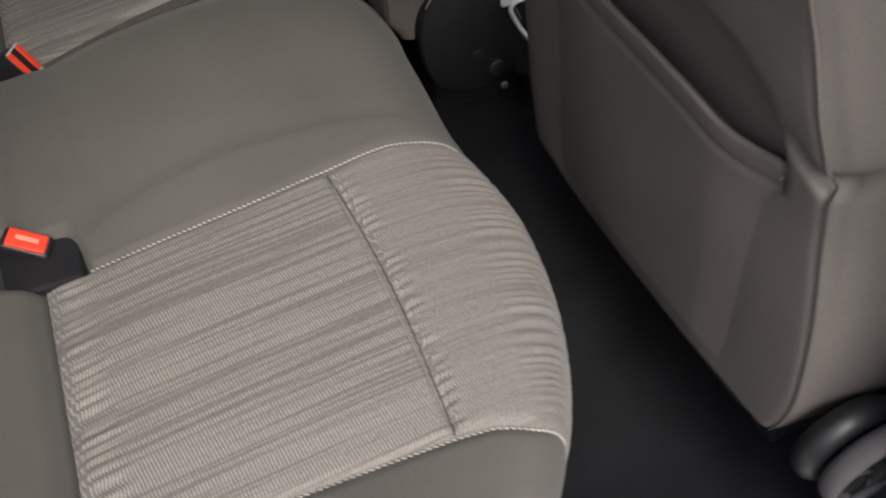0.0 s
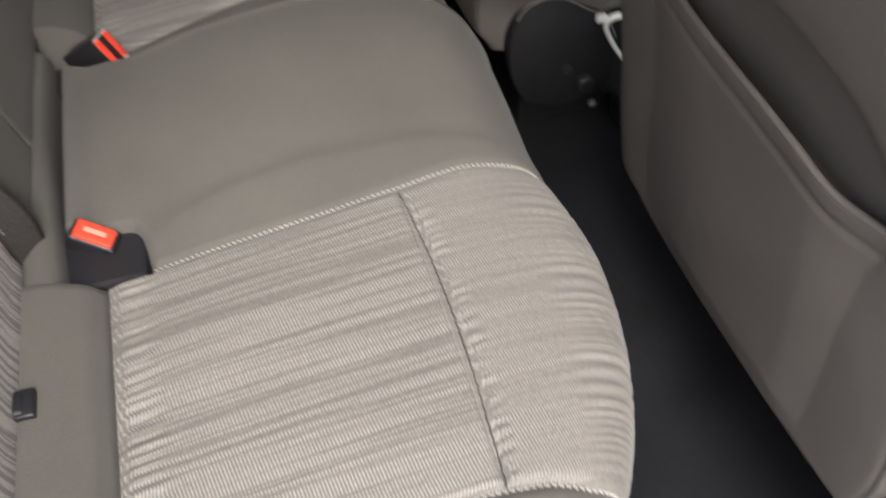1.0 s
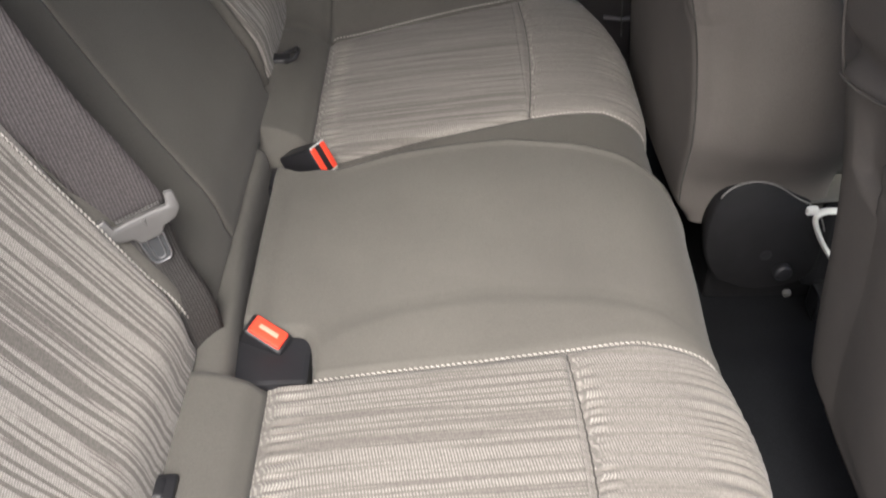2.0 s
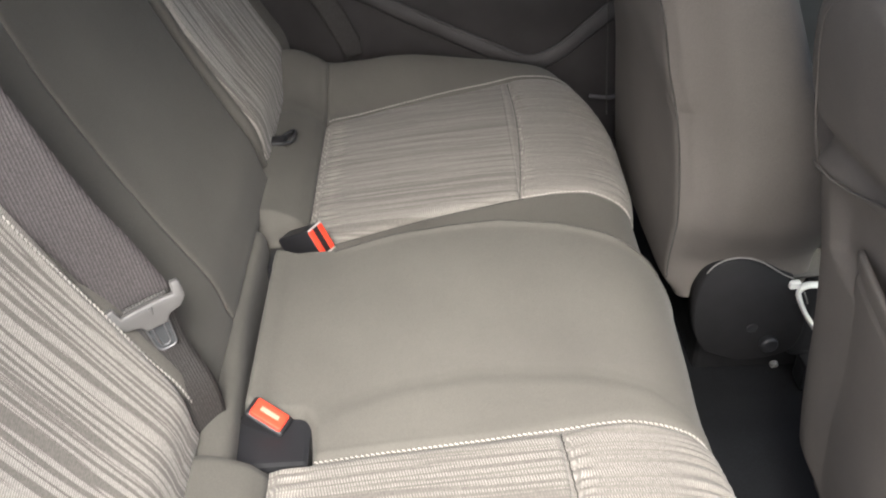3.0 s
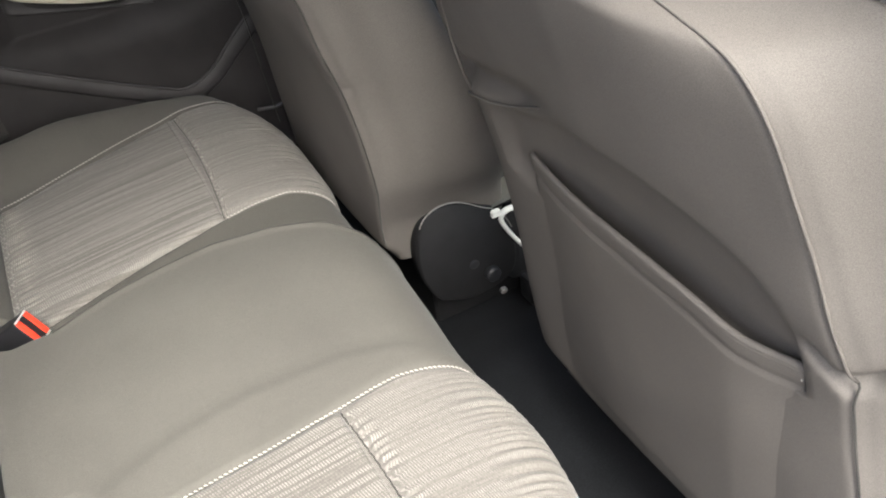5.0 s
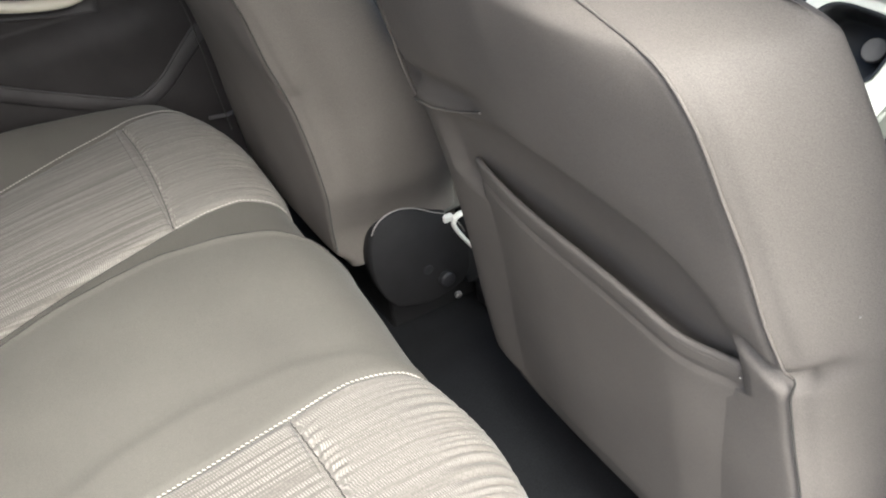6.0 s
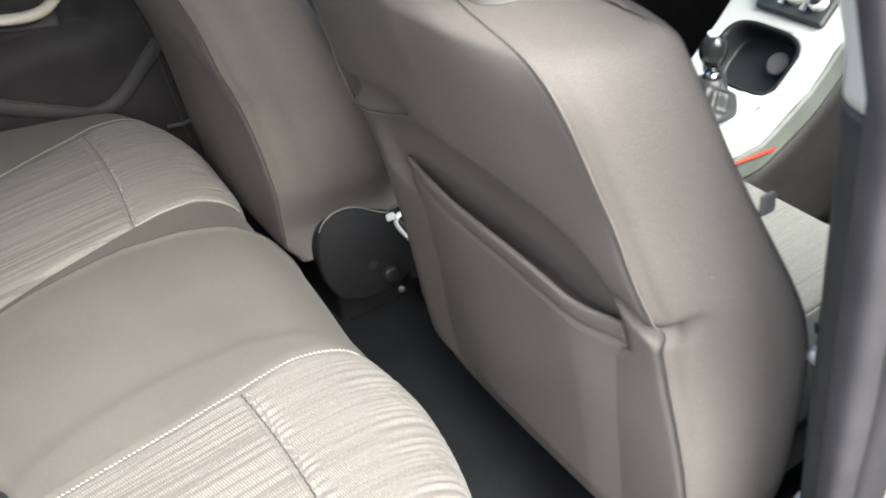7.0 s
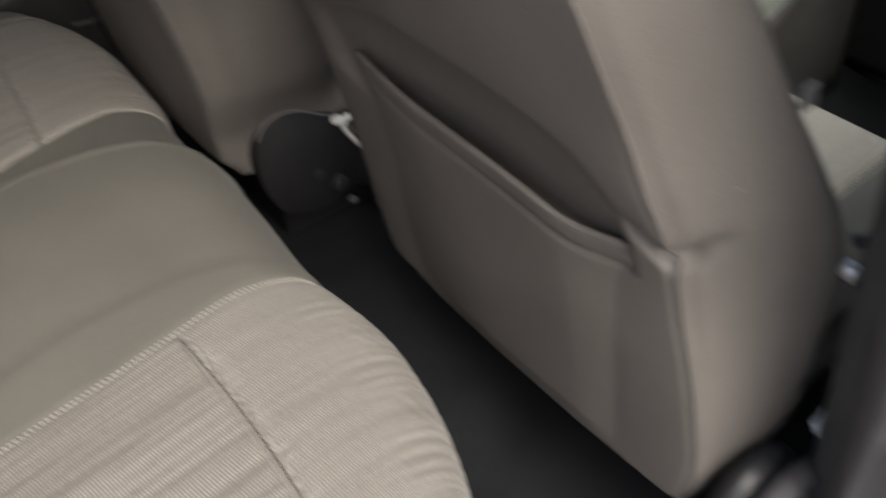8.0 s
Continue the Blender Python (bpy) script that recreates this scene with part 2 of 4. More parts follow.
def disc(name, centre, axis, r, depth, mat, parent=None, label="", n=40, bevel=0.004):
    bm = bmesh.new()
    bmesh.ops.create_cone(bm, cap_ends=True, segments=n, radius1=r, radius2=r, depth=depth)
    if bevel:
        es = [e for e in bm.edges if abs(e.verts[0].co.z - e.verts[1].co.z) < 1e-6]
        bmesh.ops.bevel(bm, geom=es, offset=bevel, segments=3, profile=0.5, affect="EDGES")
    m = Matrix.Translation(centre) @ Vector(axis).to_track_quat("Z", "Y").to_matrix().to_4x4()
    bmesh.ops.transform(bm, matrix=m, verts=bm.verts)
    return part(name, bm, mat, parent, label, True)


def lathe(name, centre, axis, profile, mat, parent=None, label="", n=40):
    """Turn a profile of (radius, height) pairs round an axis."""
    m = Matrix.Translation(centre) @ Vector(axis).to_track_quat("Z", "Y").to_matrix().to_4x4()
    verts = [m @ Vector((rad * math.cos(2 * math.pi * k / n), rad * math.sin(2 * math.pi * k / n), h)) for rad, h in profile for k in range(n)]
    return place(name, mesh_of(name, verts, grid_faces(len(profile), n, True), mat), parent, label)


def crumple(name, centre, size, seed, mat, parent, label=""):
    """A crushed scrap of film: a ball pushed about into facets."""
    bm = bmesh.new()
    bmesh.ops.create_icosphere(bm, subdivisions=3, radius=1.0)
    for v in bm.verts:
        k = 1 + 0.55 * noise.noise(v.co * 1.9 + Vector((seed, 0, 0))) + 0.3 * noise.noise(v.co * 4.3 + Vector((0, seed, 0)))
        v.co = Vector(centre) + Vector([v.co[i] * size[i] * k for i in range(3)])
    return part(name, bm, mat, parent, label)


def step(a, b, x):
    u = min(1.0, max(0.0, (x - a) / (b - a)))
    return u * u * (3 - 2 * u)


def bell(x, w):
    return math.exp(-(x / w) ** 2)


def at(x, table):
    return float(np.interp(x, [p[0] for p in table], [p[1] for p in table]))


def stitches(name, line, normal, mat, parent, gap=0.0054, length=0.0047, wide=0.00065, slant=0.45):
    """Short raised threads laid slantwise along a line."""
    verts, faces = [], []
    line = [Vector(p) for p in line]
    left = 0.0
    for a, b in zip(line, line[1:]):
        seg = (b - a).length
        d = (b - a).normalized()
        while left < seg:
            c = a + d * left
            n = Vector(normal(c))
            side = d.cross(n).normalized()
            n = side.cross(d).normalized()
            run = (d + side * slant * random.uniform(0.8, 1.2)).normalized() * (length / 2)
            w = side * wide / 1
            base = len(verts)
            for e, lift in ((-1, 0.0002), (-0.5, 0.0013), (0.5, 0.0013), (1, 0.0002)):
                p = c + run * e
                verts += [p - w + n * 0.0001, p + n * lift * 1.3 + n * 0.0002, p + w + n * 0.0001]
            for i in range(3):
                for j in range(2):
                    q = base + i * 3 + j
                    faces.append((q, q + 1, q + 4, q + 3))
            left += gap
        left -= seg
    ob = place(name, mesh_of(name, verts, faces, mat), parent, "pale contrast stitching")
    return ob


# ---- rear bench cushion ----
MID = 0.22
Y_A2 = [(-0.42, -0.29), (-0.30, -0.30), (-0.14, -0.322), (0, -0.333), (0.05, -0.338), (0.1, -0.35), (0.16, -0.355)]
Y_A = [(-0.42, 0.0), (-0.30, 0.0), (-0.25, 0.002), (-0.116, 0.004), (0, 0.008), (0.07, 0.014), (0.128, 0.008), (0.16, 0.0)]
Y_G = [(-0.42, 0.345), (-0.30, 0.335), (-0.25, 0.329), (-0.177, 0.345), (-0.105, 0.353), (-0.034, 0.351), (0.035, 0.332), (0.1, 0.304), (0.132, 0.284), (0.147, 0.254), (0.16, 0.235)]
Y_B = [(-0.42, 0.37), (-0.30, 0.37), (-0.25, 0.381), (-0.13, 0.41), (0, 0.434), (0.095, 0.446), (0.16, 0.43)]
Y_C = [(-0.42, 0.715), (-0.30, 0.72), (-0.23, 0.733), (-0.157, 0.747), (-0.08, 0.762), (-0.02, 0.773), (0.03, 0.787), (0.1, 0.797), (0.16, 0.797)]
PROFILE = spline([(-0.43, 0.27), (-0.415, 0.32), (-0.385, 0.35), (-0.352, 0.355), (-0.318, 0.341), (-0.295, 0.327), (-0.25, 0.327), (-0.15, 0.338), (0, 0.35), (0.06, 0.352),
                  (0.105, 0.345), (0.138, 0.325), (0.153, 0.295), (0.153, 0.25), (0.14, 0.18), (0.12, 0.1), (0.11, 0.03)], 400)
RUN = np.concatenate([[0], np.cumsum([np.linalg.norm(b - a) for a, b in zip(PROFILE, PROFILE[1:])])])
PX, PZ = np.array([p[0] for p in PROFILE]), np.array([p[1] for p in PROFILE])
TOP = int(np.argmax(PX))


def run_at(x):
    return float(np.interp(x, PX[:TOP], RUN[:TOP]))


FRONT_SEAM, REAR_SEAM, END = run_at(0.0), run_at(-0.297), float(RUN[-1])


FOLD = [(-0.26, 0.02), (-0.25, 0.042), (-0.24, 0.054), (-0.229, 0.063), (-0.17, 0.078), (-0.081, 0.084), (0.036, 0.071), (0.1, 0.052), (0.138, 0.03)]


def relief(x, y, front):
    yg = at(x, Y_G)
    up = min(1.0, max(0.0, (y - 0.015) / 0.24))
    z = 0.028 * (1 - (1 - up) ** 1.5) * (1 - step(yg - 0.009, yg, y)) * step(-0.36, -0.27, x) * (1 - 0.6 * front)
    for table, deep, wide in ((Y_A2, 0.005, 0.005), (Y_A, 0.005, 0.005), (Y_B, 0.005, 0.005), (Y_C, 0.005, 0.005), (Y_G, 0.009, 0.0045)):
        z -= deep * bell(y - at(x, table), wide)
    for a, b in ((Y_A2, Y_A), (Y_B, Y_C)):
        c = (y - at(x, a)) / (at(x, b) - at(x, a))
        if 0 < c < 1:
            inside = (4 * c * (1 - c)) ** 0.5
            z += 0.007 * inside * step(-0.31, -0.24, x)
            seam_x = 0.032 * c * (1 - c) + (0.012 * c if a is Y_B else 0.0)
            z -= 0.006 * bell(x - seam_x, 0.0045) * min(1, inside * 2)
            pucker = math.sin(y * 520 + 2 * math.sin(y * 90))
            z += 0.0009 * pucker * (bell(x - 0.012 - seam_x, 0.008) + 0.3 * bell(x + 0.007 - seam_x, 0.005) + 1.9 * bell(x + 0.272, 0.016)) + 0.0034 * math.sin(y * 640 + 5 * math.sin(y * 61)) * step(0.082, 0.14, x) * inside - 0.0022 * max(0.0, math.sin(y * 560 + 2 * math.sin(y * 80))) * bell(x - 0.009 - seam_x, 0.006)
    fold = at(x, FOLD)
    z += 0.0028 * (1 - step(fold - 0.014, fold + 0.014, y)) * step(0.0, 0.012, y) * step(-0.262, -0.235, x) - 0.0004 * bell(y - fold, 0.006) * step(-0.25, -0.2, x)
    z -= 0.008 * bell(x + 0.297, 0.008) * (1 - step(0.72, 0.78, y)) * (1 - step(-0.02, 0.02, y) * (1 - step(0.36, 0.40, y)))
    z -= 0.085 * step(-0.40, -0.385, x) * (1 - step(-0.272, -0.25, x + 0.12 * max(0.0, y - 0.02))) * step(-0.005, 0.008, y) * (1 - step(0.03, 0.075, y))
    z -= 0.05 * step(-0.40, -0.385, x) * (1 - step(-0.29, -0.27, x)) * step(0.34, 0.352, y) * (1 - step(0.405, 0.418, y))
    z -= 0.12 * (1 - step(-0.352, -0.326, x)) * step(0.0, 0.012, y) * (1 - step(0.345, 0.36, y))
    z += 0.003 * bell(y - yg + 0.011, 0.006) * step(-0.28, -0.2, x)
    e = abs(y - MID)
    z += (0.05 if y > MID else 0.024) * step(0.52, 0.63, e) * (1 - step(-0.2, 0.12, x))
    z += 0.0012 * noise.noise((x * 14, y * 14, 1.7)) + 0.002 * noise.noise((x * 5, y * 5, 4.1))
    return z


def bench_at(d, y):
    x, z = float(np.interp(d, RUN, PX)), float(np.interp(d, RUN, PZ))
    front = step(run_at(0.09), run_at(0.15) + 0.06, d)
    h = relief(min(x, 0.16), y, front)
    e = abs(y - MID)
    z += h * (1 - front)
    x += h * front
    q = min(1.0, max(0.0, (abs(y - 0.27) - 0.36) / 0.34))
    x += (0.013 * (1 - q) - 0.007 * step(-0.1, 0.08, y) * (1 - step(0.4, 0.5, y)) + 0.003 * (1 - step(-0.12, 0.05, y))) * step(0.03, 0.15, x)
    if x > 0:
        x *= max(0.12, 1 - 1.12 * (1 - math.sqrt(max(0.0, 1 - q * q))))
    q = min(1.0, max(0.0, (e - 0.62) / 0.068))
    z -= (z - 0.04) * (1 - math.sqrt(max(0.0, 1 - q * q)))
    return (x, y, z)


bench = thing("rear_bench_seat", "dark grey cloth rear bench cushion with striped inserts and pale stitching", "car seat")


def bench_panel(name, d0, d1, left, right, mat, nu, nv, label=""):
    def f(u, v):
        d = d0 + (d1 - d0) * u
        x = min(0.16, float(np.interp(d, RUN, PX)))
        a = left if isinstance(left, float) else at(x, left)
        b = right if isinstance(right, float) else at(x, right)
        return bench_at(d, a + (b - a) * v)
    return sheet(name, f, nu, nv, mat, bench, label, 0.01, True)


bench_panel("rear_roll", 0.0, REAR_SEAM, -0.468, 0.0, GREY, 30, 60, "plain grey rear roll")
bench_panel("side_bolster", REAR_SEAM, END, -0.468, Y_A2, GREY, 110, 40)
bench_panel("seat_insert", REAR_SEAM, FRONT_SEAM, Y_A2, Y_A, STRIPE, 130, 170, "striped woven seat insert")
bench_panel("front_insert", FRONT_SEAM, END, Y_A2, Y_A, STRIPE_FRONT, 130, 170, "striped woven front insert")
bench_panel("centre_panel", 0.0, END, Y_A, Y_G, GREY, 180, 200, "plain grey raised centre seat")
bench_panel("inner_strip", REAR_SEAM, END, Y_G, Y_B, GREY, 110, 50)
bench_panel("seat_insert", REAR_SEAM, FRONT_SEAM, Y_B, Y_C, STRIPE, 120, 150, "striped woven seat insert")
bench_panel("front_insert", FRONT_SEAM, END, Y_B, Y_C, STRIPE_FRONT, 120, 150, "striped woven front insert")
bench_panel("side_bolster", REAR_SEAM, END, Y_C, 0.908, GREY, 110, 40)
bench_panel("rear_roll", 0.0, REAR_SEAM, 0.352, 0.908, GREY, 30, 60, "plain grey rear roll")


def bench_line(table, x0, x1, shift=0.0, n=90, lift=0.0008):
    out = []
    for k in range(n):
        d = run_at(x0) + (run_at(x1) - run_at(x0)) * k / (n - 1)
        x = float(np.interp(d, RUN, PX))
        p = bench_at(d, at(min(x, 0.16), table) + shift)
        out.append((p[0], p[1], p[2] + lift))
    return out


up_front = lambda c: (step(0.09, 0.16, c[0]) * 1.2, 0, 1)
for table, x0, shift, lift in ((Y_A, -0.25, 0.001, 0.0008), (Y_A2, -0.29, -0.001, 0.0008), (Y_B, 0.005, -0.006, 0.0025), (Y_C, -0.29, 0.004, 0.0035)):
    stitches("stitching", bench_line(table, x0, 0.15, shift, 90, lift), up_front, THREAD, bench)

for table, x0, x1, shift in ((Y_G, -0.25, 0.14, -0.0115), (Y_B, -0.28, 0.005, -0.0025)):
    tube("panel_seam", bench_line(table, x0, x1, shift, 90, 0.0006), 0.001, SEAM, bench, "dark sewn panel seam", 6)
for a, b in ((Y_A2, Y_A), (Y_B, Y_C)):
    cross = []
    for k in range(81):
        c = 0.01 + 0.98 * k / 80
        x = 0.032 * c * (1 - c) + (0.012 * c if a is Y_B else 0.0)
        p = bench_at(run_at(x), at(x, a) + (at(x, b) - at(x, a)) * c)
        cross.append((p[0], p[1], p[2] + 0.0006))
    wavy = [(p[0] + 0.0005 * math.sin(p[1] * 520), p[1], p[2] - 0.0004) for p in cross]
    tube("cross_seam", wavy, 0.0011, SEAM, bench, "dark puckered cross seam", 6)

# ---- rear backrest ----
rest = thing("rear_seat_back", "reclined grey cloth rear backrest with striped outer panels", "car seat")


E_SIDE, E_IN, E_FAINT, E_SPLIT, E_FAR, E_OUT = (-0.31, 0.0), (0.032, 0.1), (0.2, 0.085), (0.525, 0.13), (0.556, 0.14), (0.86, 0.06)


def rest_at(y, h, out=0.0):
    """A place on the backrest: h metres up its slope, out metres in front of it."""
    bulge = 0.012 * math.sin(math.pi * min(1, max(0, h / 0.62))) ** 0.5 if 0 < h < 0.62 else 0
    low = (0.056 - 0.002 * step(0.03, 0.06, y) * (1 - step(0.5, 0.54, y))) * min(1.1, max(0.0, 1 - h / 0.35)) ** 1.8 - 0.06 * (1 - step(-0.085, -0.02, h)) - (0.03 - 0.012 * step(0.05, 0.09, y) * (1 - step(0.5, 0.54, y))) * (1 - step(-0.06, 0.05, h))
    for (base, slope), deep, wide in ((E_IN, 0.006, 0.006), (E_FAINT, 0.0025, 0.004), (E_SPLIT, 0.022, 0.009), (E_FAR, 0.006, 0.005), (E_OUT, 0.005, 0.006), (E_SIDE, 0.005, 0.005)):
        bulge -= deep * bell(y - base - slope * h, wide)
    bulge += 0.0015 * noise.noise((y * 9, h * 9, 2.2))
    o = bulge + low + out
    return (-0.412 - 0.33 * h + 0.94 * o, y, 0.36 + 0.94 * h + 0.33 * o)


def rest_panel(name, a, b, mat, n, label=""):
    def f(u, v):
        h = -0.08 + 0.72 * u
        y0, y1 = a[0] + a[1] * h, b[0] + b[1] * h
        return rest_at(y0 + (y1 - y0) * v, h)
    return sheet(name, f, 50, n, mat, rest, label, 0.03)


rest_panel("side_panel", (-0.46, 0.0), E_SIDE, GREY, 24)
rest_panel("striped_panel", E_SIDE, E_IN, STRIPE_BACK_LIT, 60, "striped woven back panel")
rest_panel("belt_panel", E_IN, E_FAINT, GREY, 30)
rest_panel("centre_panel", E_FAINT, E_SPLIT, GREY, 60, "plain grey centre back")
rest_panel("edge_panel", E_SPLIT, E_FAR, GREY, 12)
rest_panel("striped_panel", E_FAR, E_OUT, STRIPE_BACK_LIT, 50, "striped woven back panel")
rest_panel("side_panel", E_OUT, (0.93, 0.0), GREY, 16)
stitches("stitching", [rest_at(E_IN[0] + 0.006, 0.6 * k / 60, 0.001) for k in range(61)], lambda c: (0.94, 0, 0.33), THREAD, rest)
FLAP = spline([(-0.41, 0.3), (-0.392, 0.332), (-0.374, 0.346), (-0.362, 0.345), (-0.355, 0.335), (-0.354, 0.3), (-0.356, 0.24)], 24)


def flap_at(u, v):
    """The soft lip behind the middle cushion, narrowing to a rounded far end."""
    y = -0.03 + 0.432 * u
    x, z = FLAP[round(v * 23)]
    end = math.sqrt(max(0.0, 1 - max(0.0, (u - 0.93) / 0.07) ** 2))
    wide = 0.02 * max(0.0, 1 - u / 0.6) * step(-0.4, -0.36, x)
    return (-0.385 + (x + 0.385) * (0.7 + 0.3 * end) + wide, y, 0.3 + (z - 0.3) * end + 0.001 * noise.noise((y * 20, x * 20, 1)))


sheet("edge_flap", flap_at, 60, 24, GREY, rest, "narrow grey edge flap", 0.004, True)
part("buckle_well", box(bmesh.new(), (-0.385, 0.0, 0.22), (-0.258, 0.074, 0.322), 0.006), BLACK, bench, "black plastic buckle well")
part("buckle_well", box(bmesh.new(), (-0.385, 0.352, 0.24), (-0.285, 0.405, 0.305), 0.006), BLACK, bench, "black plastic buckle well")

# ---- belts and buckles ----
belt = thing("seat_belt", "grey woven seat belt hanging over the rear backrest", "seat belt")


def ribbon(name, rows, mat, parent, label=""):
    """A strap through rows of (centre, half-width vector)."""
    c = spline([r[0] for r in rows], 40)
    w = spline([r[1] for r in rows], 40)
    return sheet(name, lambda u, v: tuple(c[round(u * 39)] + w[round(u * 39)] * (2 * v - 1)), 40, 9, mat, parent, label, 0.0015)


W1 = np.array((0.82, 0.525, 0.1)) * 0.032
W2 = np.array((0.6, 0.78, 0.0)) * 0.027
T0 = np.array((-0.404, 0.071, 0.488))
ribbon("upper_webbing", [(T0, W1), ((-0.429, 0.069, 0.55), W1), ((-0.458, 0.066, 0.614), W1), ((-0.499, 0.07, 0.718), W1), ((-0.54, 0.085, 0.84), W2), ((-0.58, 0.11, 0.97), W2)], BELT, belt)
ribbon("lower_webbing", [(T0 + np.array((-0.004, 0.0, 0.004)), W1), ((-0.392, 0.058, 0.44), W2), ((-0.37, 0.046, 0.388), W2), ((-0.364, 0.036, 0.345), W2), ((-0.366, 0.03, 0.31), W2)], BELT_DARK, belt, "dark lower strap")


def tongue_of(parent, centre, across, down):
    """The latch plate: a grey grip with two raised arms and a steel tongue below."""
    a, d = Vector(across).normalized(), Vector(down).normalized()
    n = d.cross(a).normalized()
    c = Vector(centre)
    to = lambda p, q, r: c + a * p + d * q + n * r
    half = [(0.0, 0.021), (0.011, 0.021), (0.015, 0.014), (0.029, 0.011), (0.0365, 0.003), (0.0375, -0.015), (0.029, -0.0165), (0.0265, -0.004), (0.012, -0.0055), (0.0, -0.0055)]
    outline = half + [(-p, q) for p, q in half[-2:0:-1]]
    bm = bmesh.new()
    low = bm.faces.new([bm.verts.new(to(p, q, 0.001)) for p, q in outline])
    up = bmesh.ops.extrude_face_region(bm, geom=[low])
    bmesh.ops.translate(bm, vec=n * 0.009, verts=[e for e in up["geom"] if isinstance(e, bmesh.types.BMVert)])
    bmesh.ops.recalc_face_normals(bm, faces=bm.faces)
    bmesh.ops.bevel(bm, geom=[e for e in bm.edges], offset=0.0022, segments=2, profile=0.5, affect="EDGES")
    grip = part("latch_plate", bm, TONGUE, parent, "grey plastic latch plate", True)
    part("knuckle", box(bmesh.new(), c + Vector((-0.006, -0.006, -0.006)) + n * 0.004, c + Vector((0.006, 0.006, 0.004)) + n * 0.004, 0.002), TONGUE, grip)
    bm = bmesh.new()
    blade = bm.faces.new([bm.verts.new(to(p, q, 0.002)) for p, q in ((-0.011, 0.018), (-0.009, 0.045), (-0.006, 0.049), (0.006, 0.049), (0.009, 0.045), (0.011, 0.018))])
    up = bmesh.ops.extrude_face_region(bm, geom=[blade])
    bmesh.ops.translate(bm, vec=n * 0.002, verts=[e for e in up["geom"] if isinstance(e, bmesh.types.BMVert)])
    bmesh.ops.recalc_face_normals(bm, faces=bm.faces)
    part("blade", bm, SLATE, grip, "dark steel latch blade")
    for k, s in ((0.0, 1.0), (0.004, 0.5)):
        ring = spline([(-0.012 * s, 0.018 + k, 0.004), (-0.011 * s, 0.03 + k, 0.004), (-0.009 * s, 0.046 - k, 0.004), (0, 0.049 - k, 0.004), (0.009 * s, 0.046 - k, 0.004), (0.011 * s, 0.03 + k, 0.004), (0.012 * s, 0.018 + k, 0.004)], 40)
        tube("tongue_edge", [to(*p) for p in ring], 0.0011, DULL_STEEL, grip, "worn steel edge", 6)


tongue_of(belt, T0 + np.array((0.004, -0.004, 0)), W1, (0.22, -0.1, -0.9))


def buckle(label, m, slotted):
    """Built along +z with the release button at the top."""
    root = thing("belt_buckle", label, "buckle", "rear belt buckles")
    thick = 0.016 if slotted else 0.013
    bm = box(bmesh.new(), (-0.024, -thick, -0.075), (0.024, thick, 0.0), 0.005, 3)
    part("housing", bm, BLACK, root, "", True)
    if slotted:
        for y in (-0.0105, 0.0105):
            part("release_button", box(bmesh.new(), (-0.021, y - 0.0042, -0.004), (0.021, y + 0.0042, 0.003), 0.0018), RED, root, "red release button")
        for x in (-0.0225, 0.0225):
            part("edge", box(bmesh.new(), (x - 0.0012, -0.0145, -0.001), (x + 0.0012, 0.0145, 0.0025), 0.0006), SILVER, root, "pale edge of the slot")
    else:
        part("release_button", box(bmesh.new(), (-0.0195, -0.0105, -0.004), (0.0195, 0.0105, 0.004), 0.003, 3), RED, root, "red release button")
        part("mark", box(bmesh.new(), (-0.011, -0.002, 0.0035), (0.011, 0.003, 0.0046), 0.0004), plastic("pale_red_mark", (0.85, 0.3, 0.22), 0.4), root)
    root.matrix_world = m
    return root


def frame_of(centre, along_x, along_z):
    z = Vector(along_z).normalized()
    x = (Vector(along_x) - z * Vector(along_x).dot(z)).normalized()
    y = z.cross(x)
    return Matrix.Translation(centre) @ Matrix((x, y, z)).transposed().to_4x4()


buckle("black buckle with a red button standing in the seat gap", frame_of((-0.303, 0.057, 0.338), (0.9, -0.45, 0), (0.35, -0.3, 0.9)), False)
buckle("black buckle with a slotted red end lying on the cushion", frame_of((-0.272, 0.36, 0.346), (0.45, -0.3, -0.75), (0.74, -0.44, 0.52)) @ Matrix.Scale(0.88, 4), True)

for y in (-0.143, 0.608):
    tag = thing("child_seat_anchor", "small black anchor tag in the seat crease", "anchor", "child seat anchors")
    part("tab", box(bmesh.new(), (-0.385, y - 0.012, 0.33), (-0.344 - (0.014 if y < 0 else 0.0), y + 0.012, 0.362), 0.006, 3), BLACK, tag, "", True)
    if y < 0:
        part("strap", box(bmesh.new(), (-0.37, y - 0.014, 0.352), (-0.351, y + 0.014, 0.3605), 0.002), BLACK, tag, "flat black strap end", True)
        continue
    tube("loop", spline([(-0.36, y - 0.009, 0.354), (-0.338, y - 0.011, 0.362), (-0.331, y - 0.004, 0.368), (-0.331, y + 0.005, 0.37), (-0.338, y + 0.012, 0.366), (-0.36, y + 0.01, 0.356)], 24), 0.0032, BLACK, tag, "", 8)

far_belt = thing("seat_belt", "grey seat belt hanging beside the far door pillar", "seat belt")
WF = np.array((0.8, 0.35, 0.1)) * 0.024
ribbon("upper_webbing", [((-0.33, 0.87, 0.545), WF), ((-0.37, 0.88, 0.66), WF), ((-0.42, 0.9, 0.8), WF), ((-0.47, 0.91, 0.95), WF)], BELT_DARK, far_belt)
ribbon("lower_webbing", [((-0.33, 0.872, 0.545), WF), ((-0.29, 0.885, 0.46), WF), ((-0.25, 0.9, 0.36), WF)], BELT_DARK, far_belt)
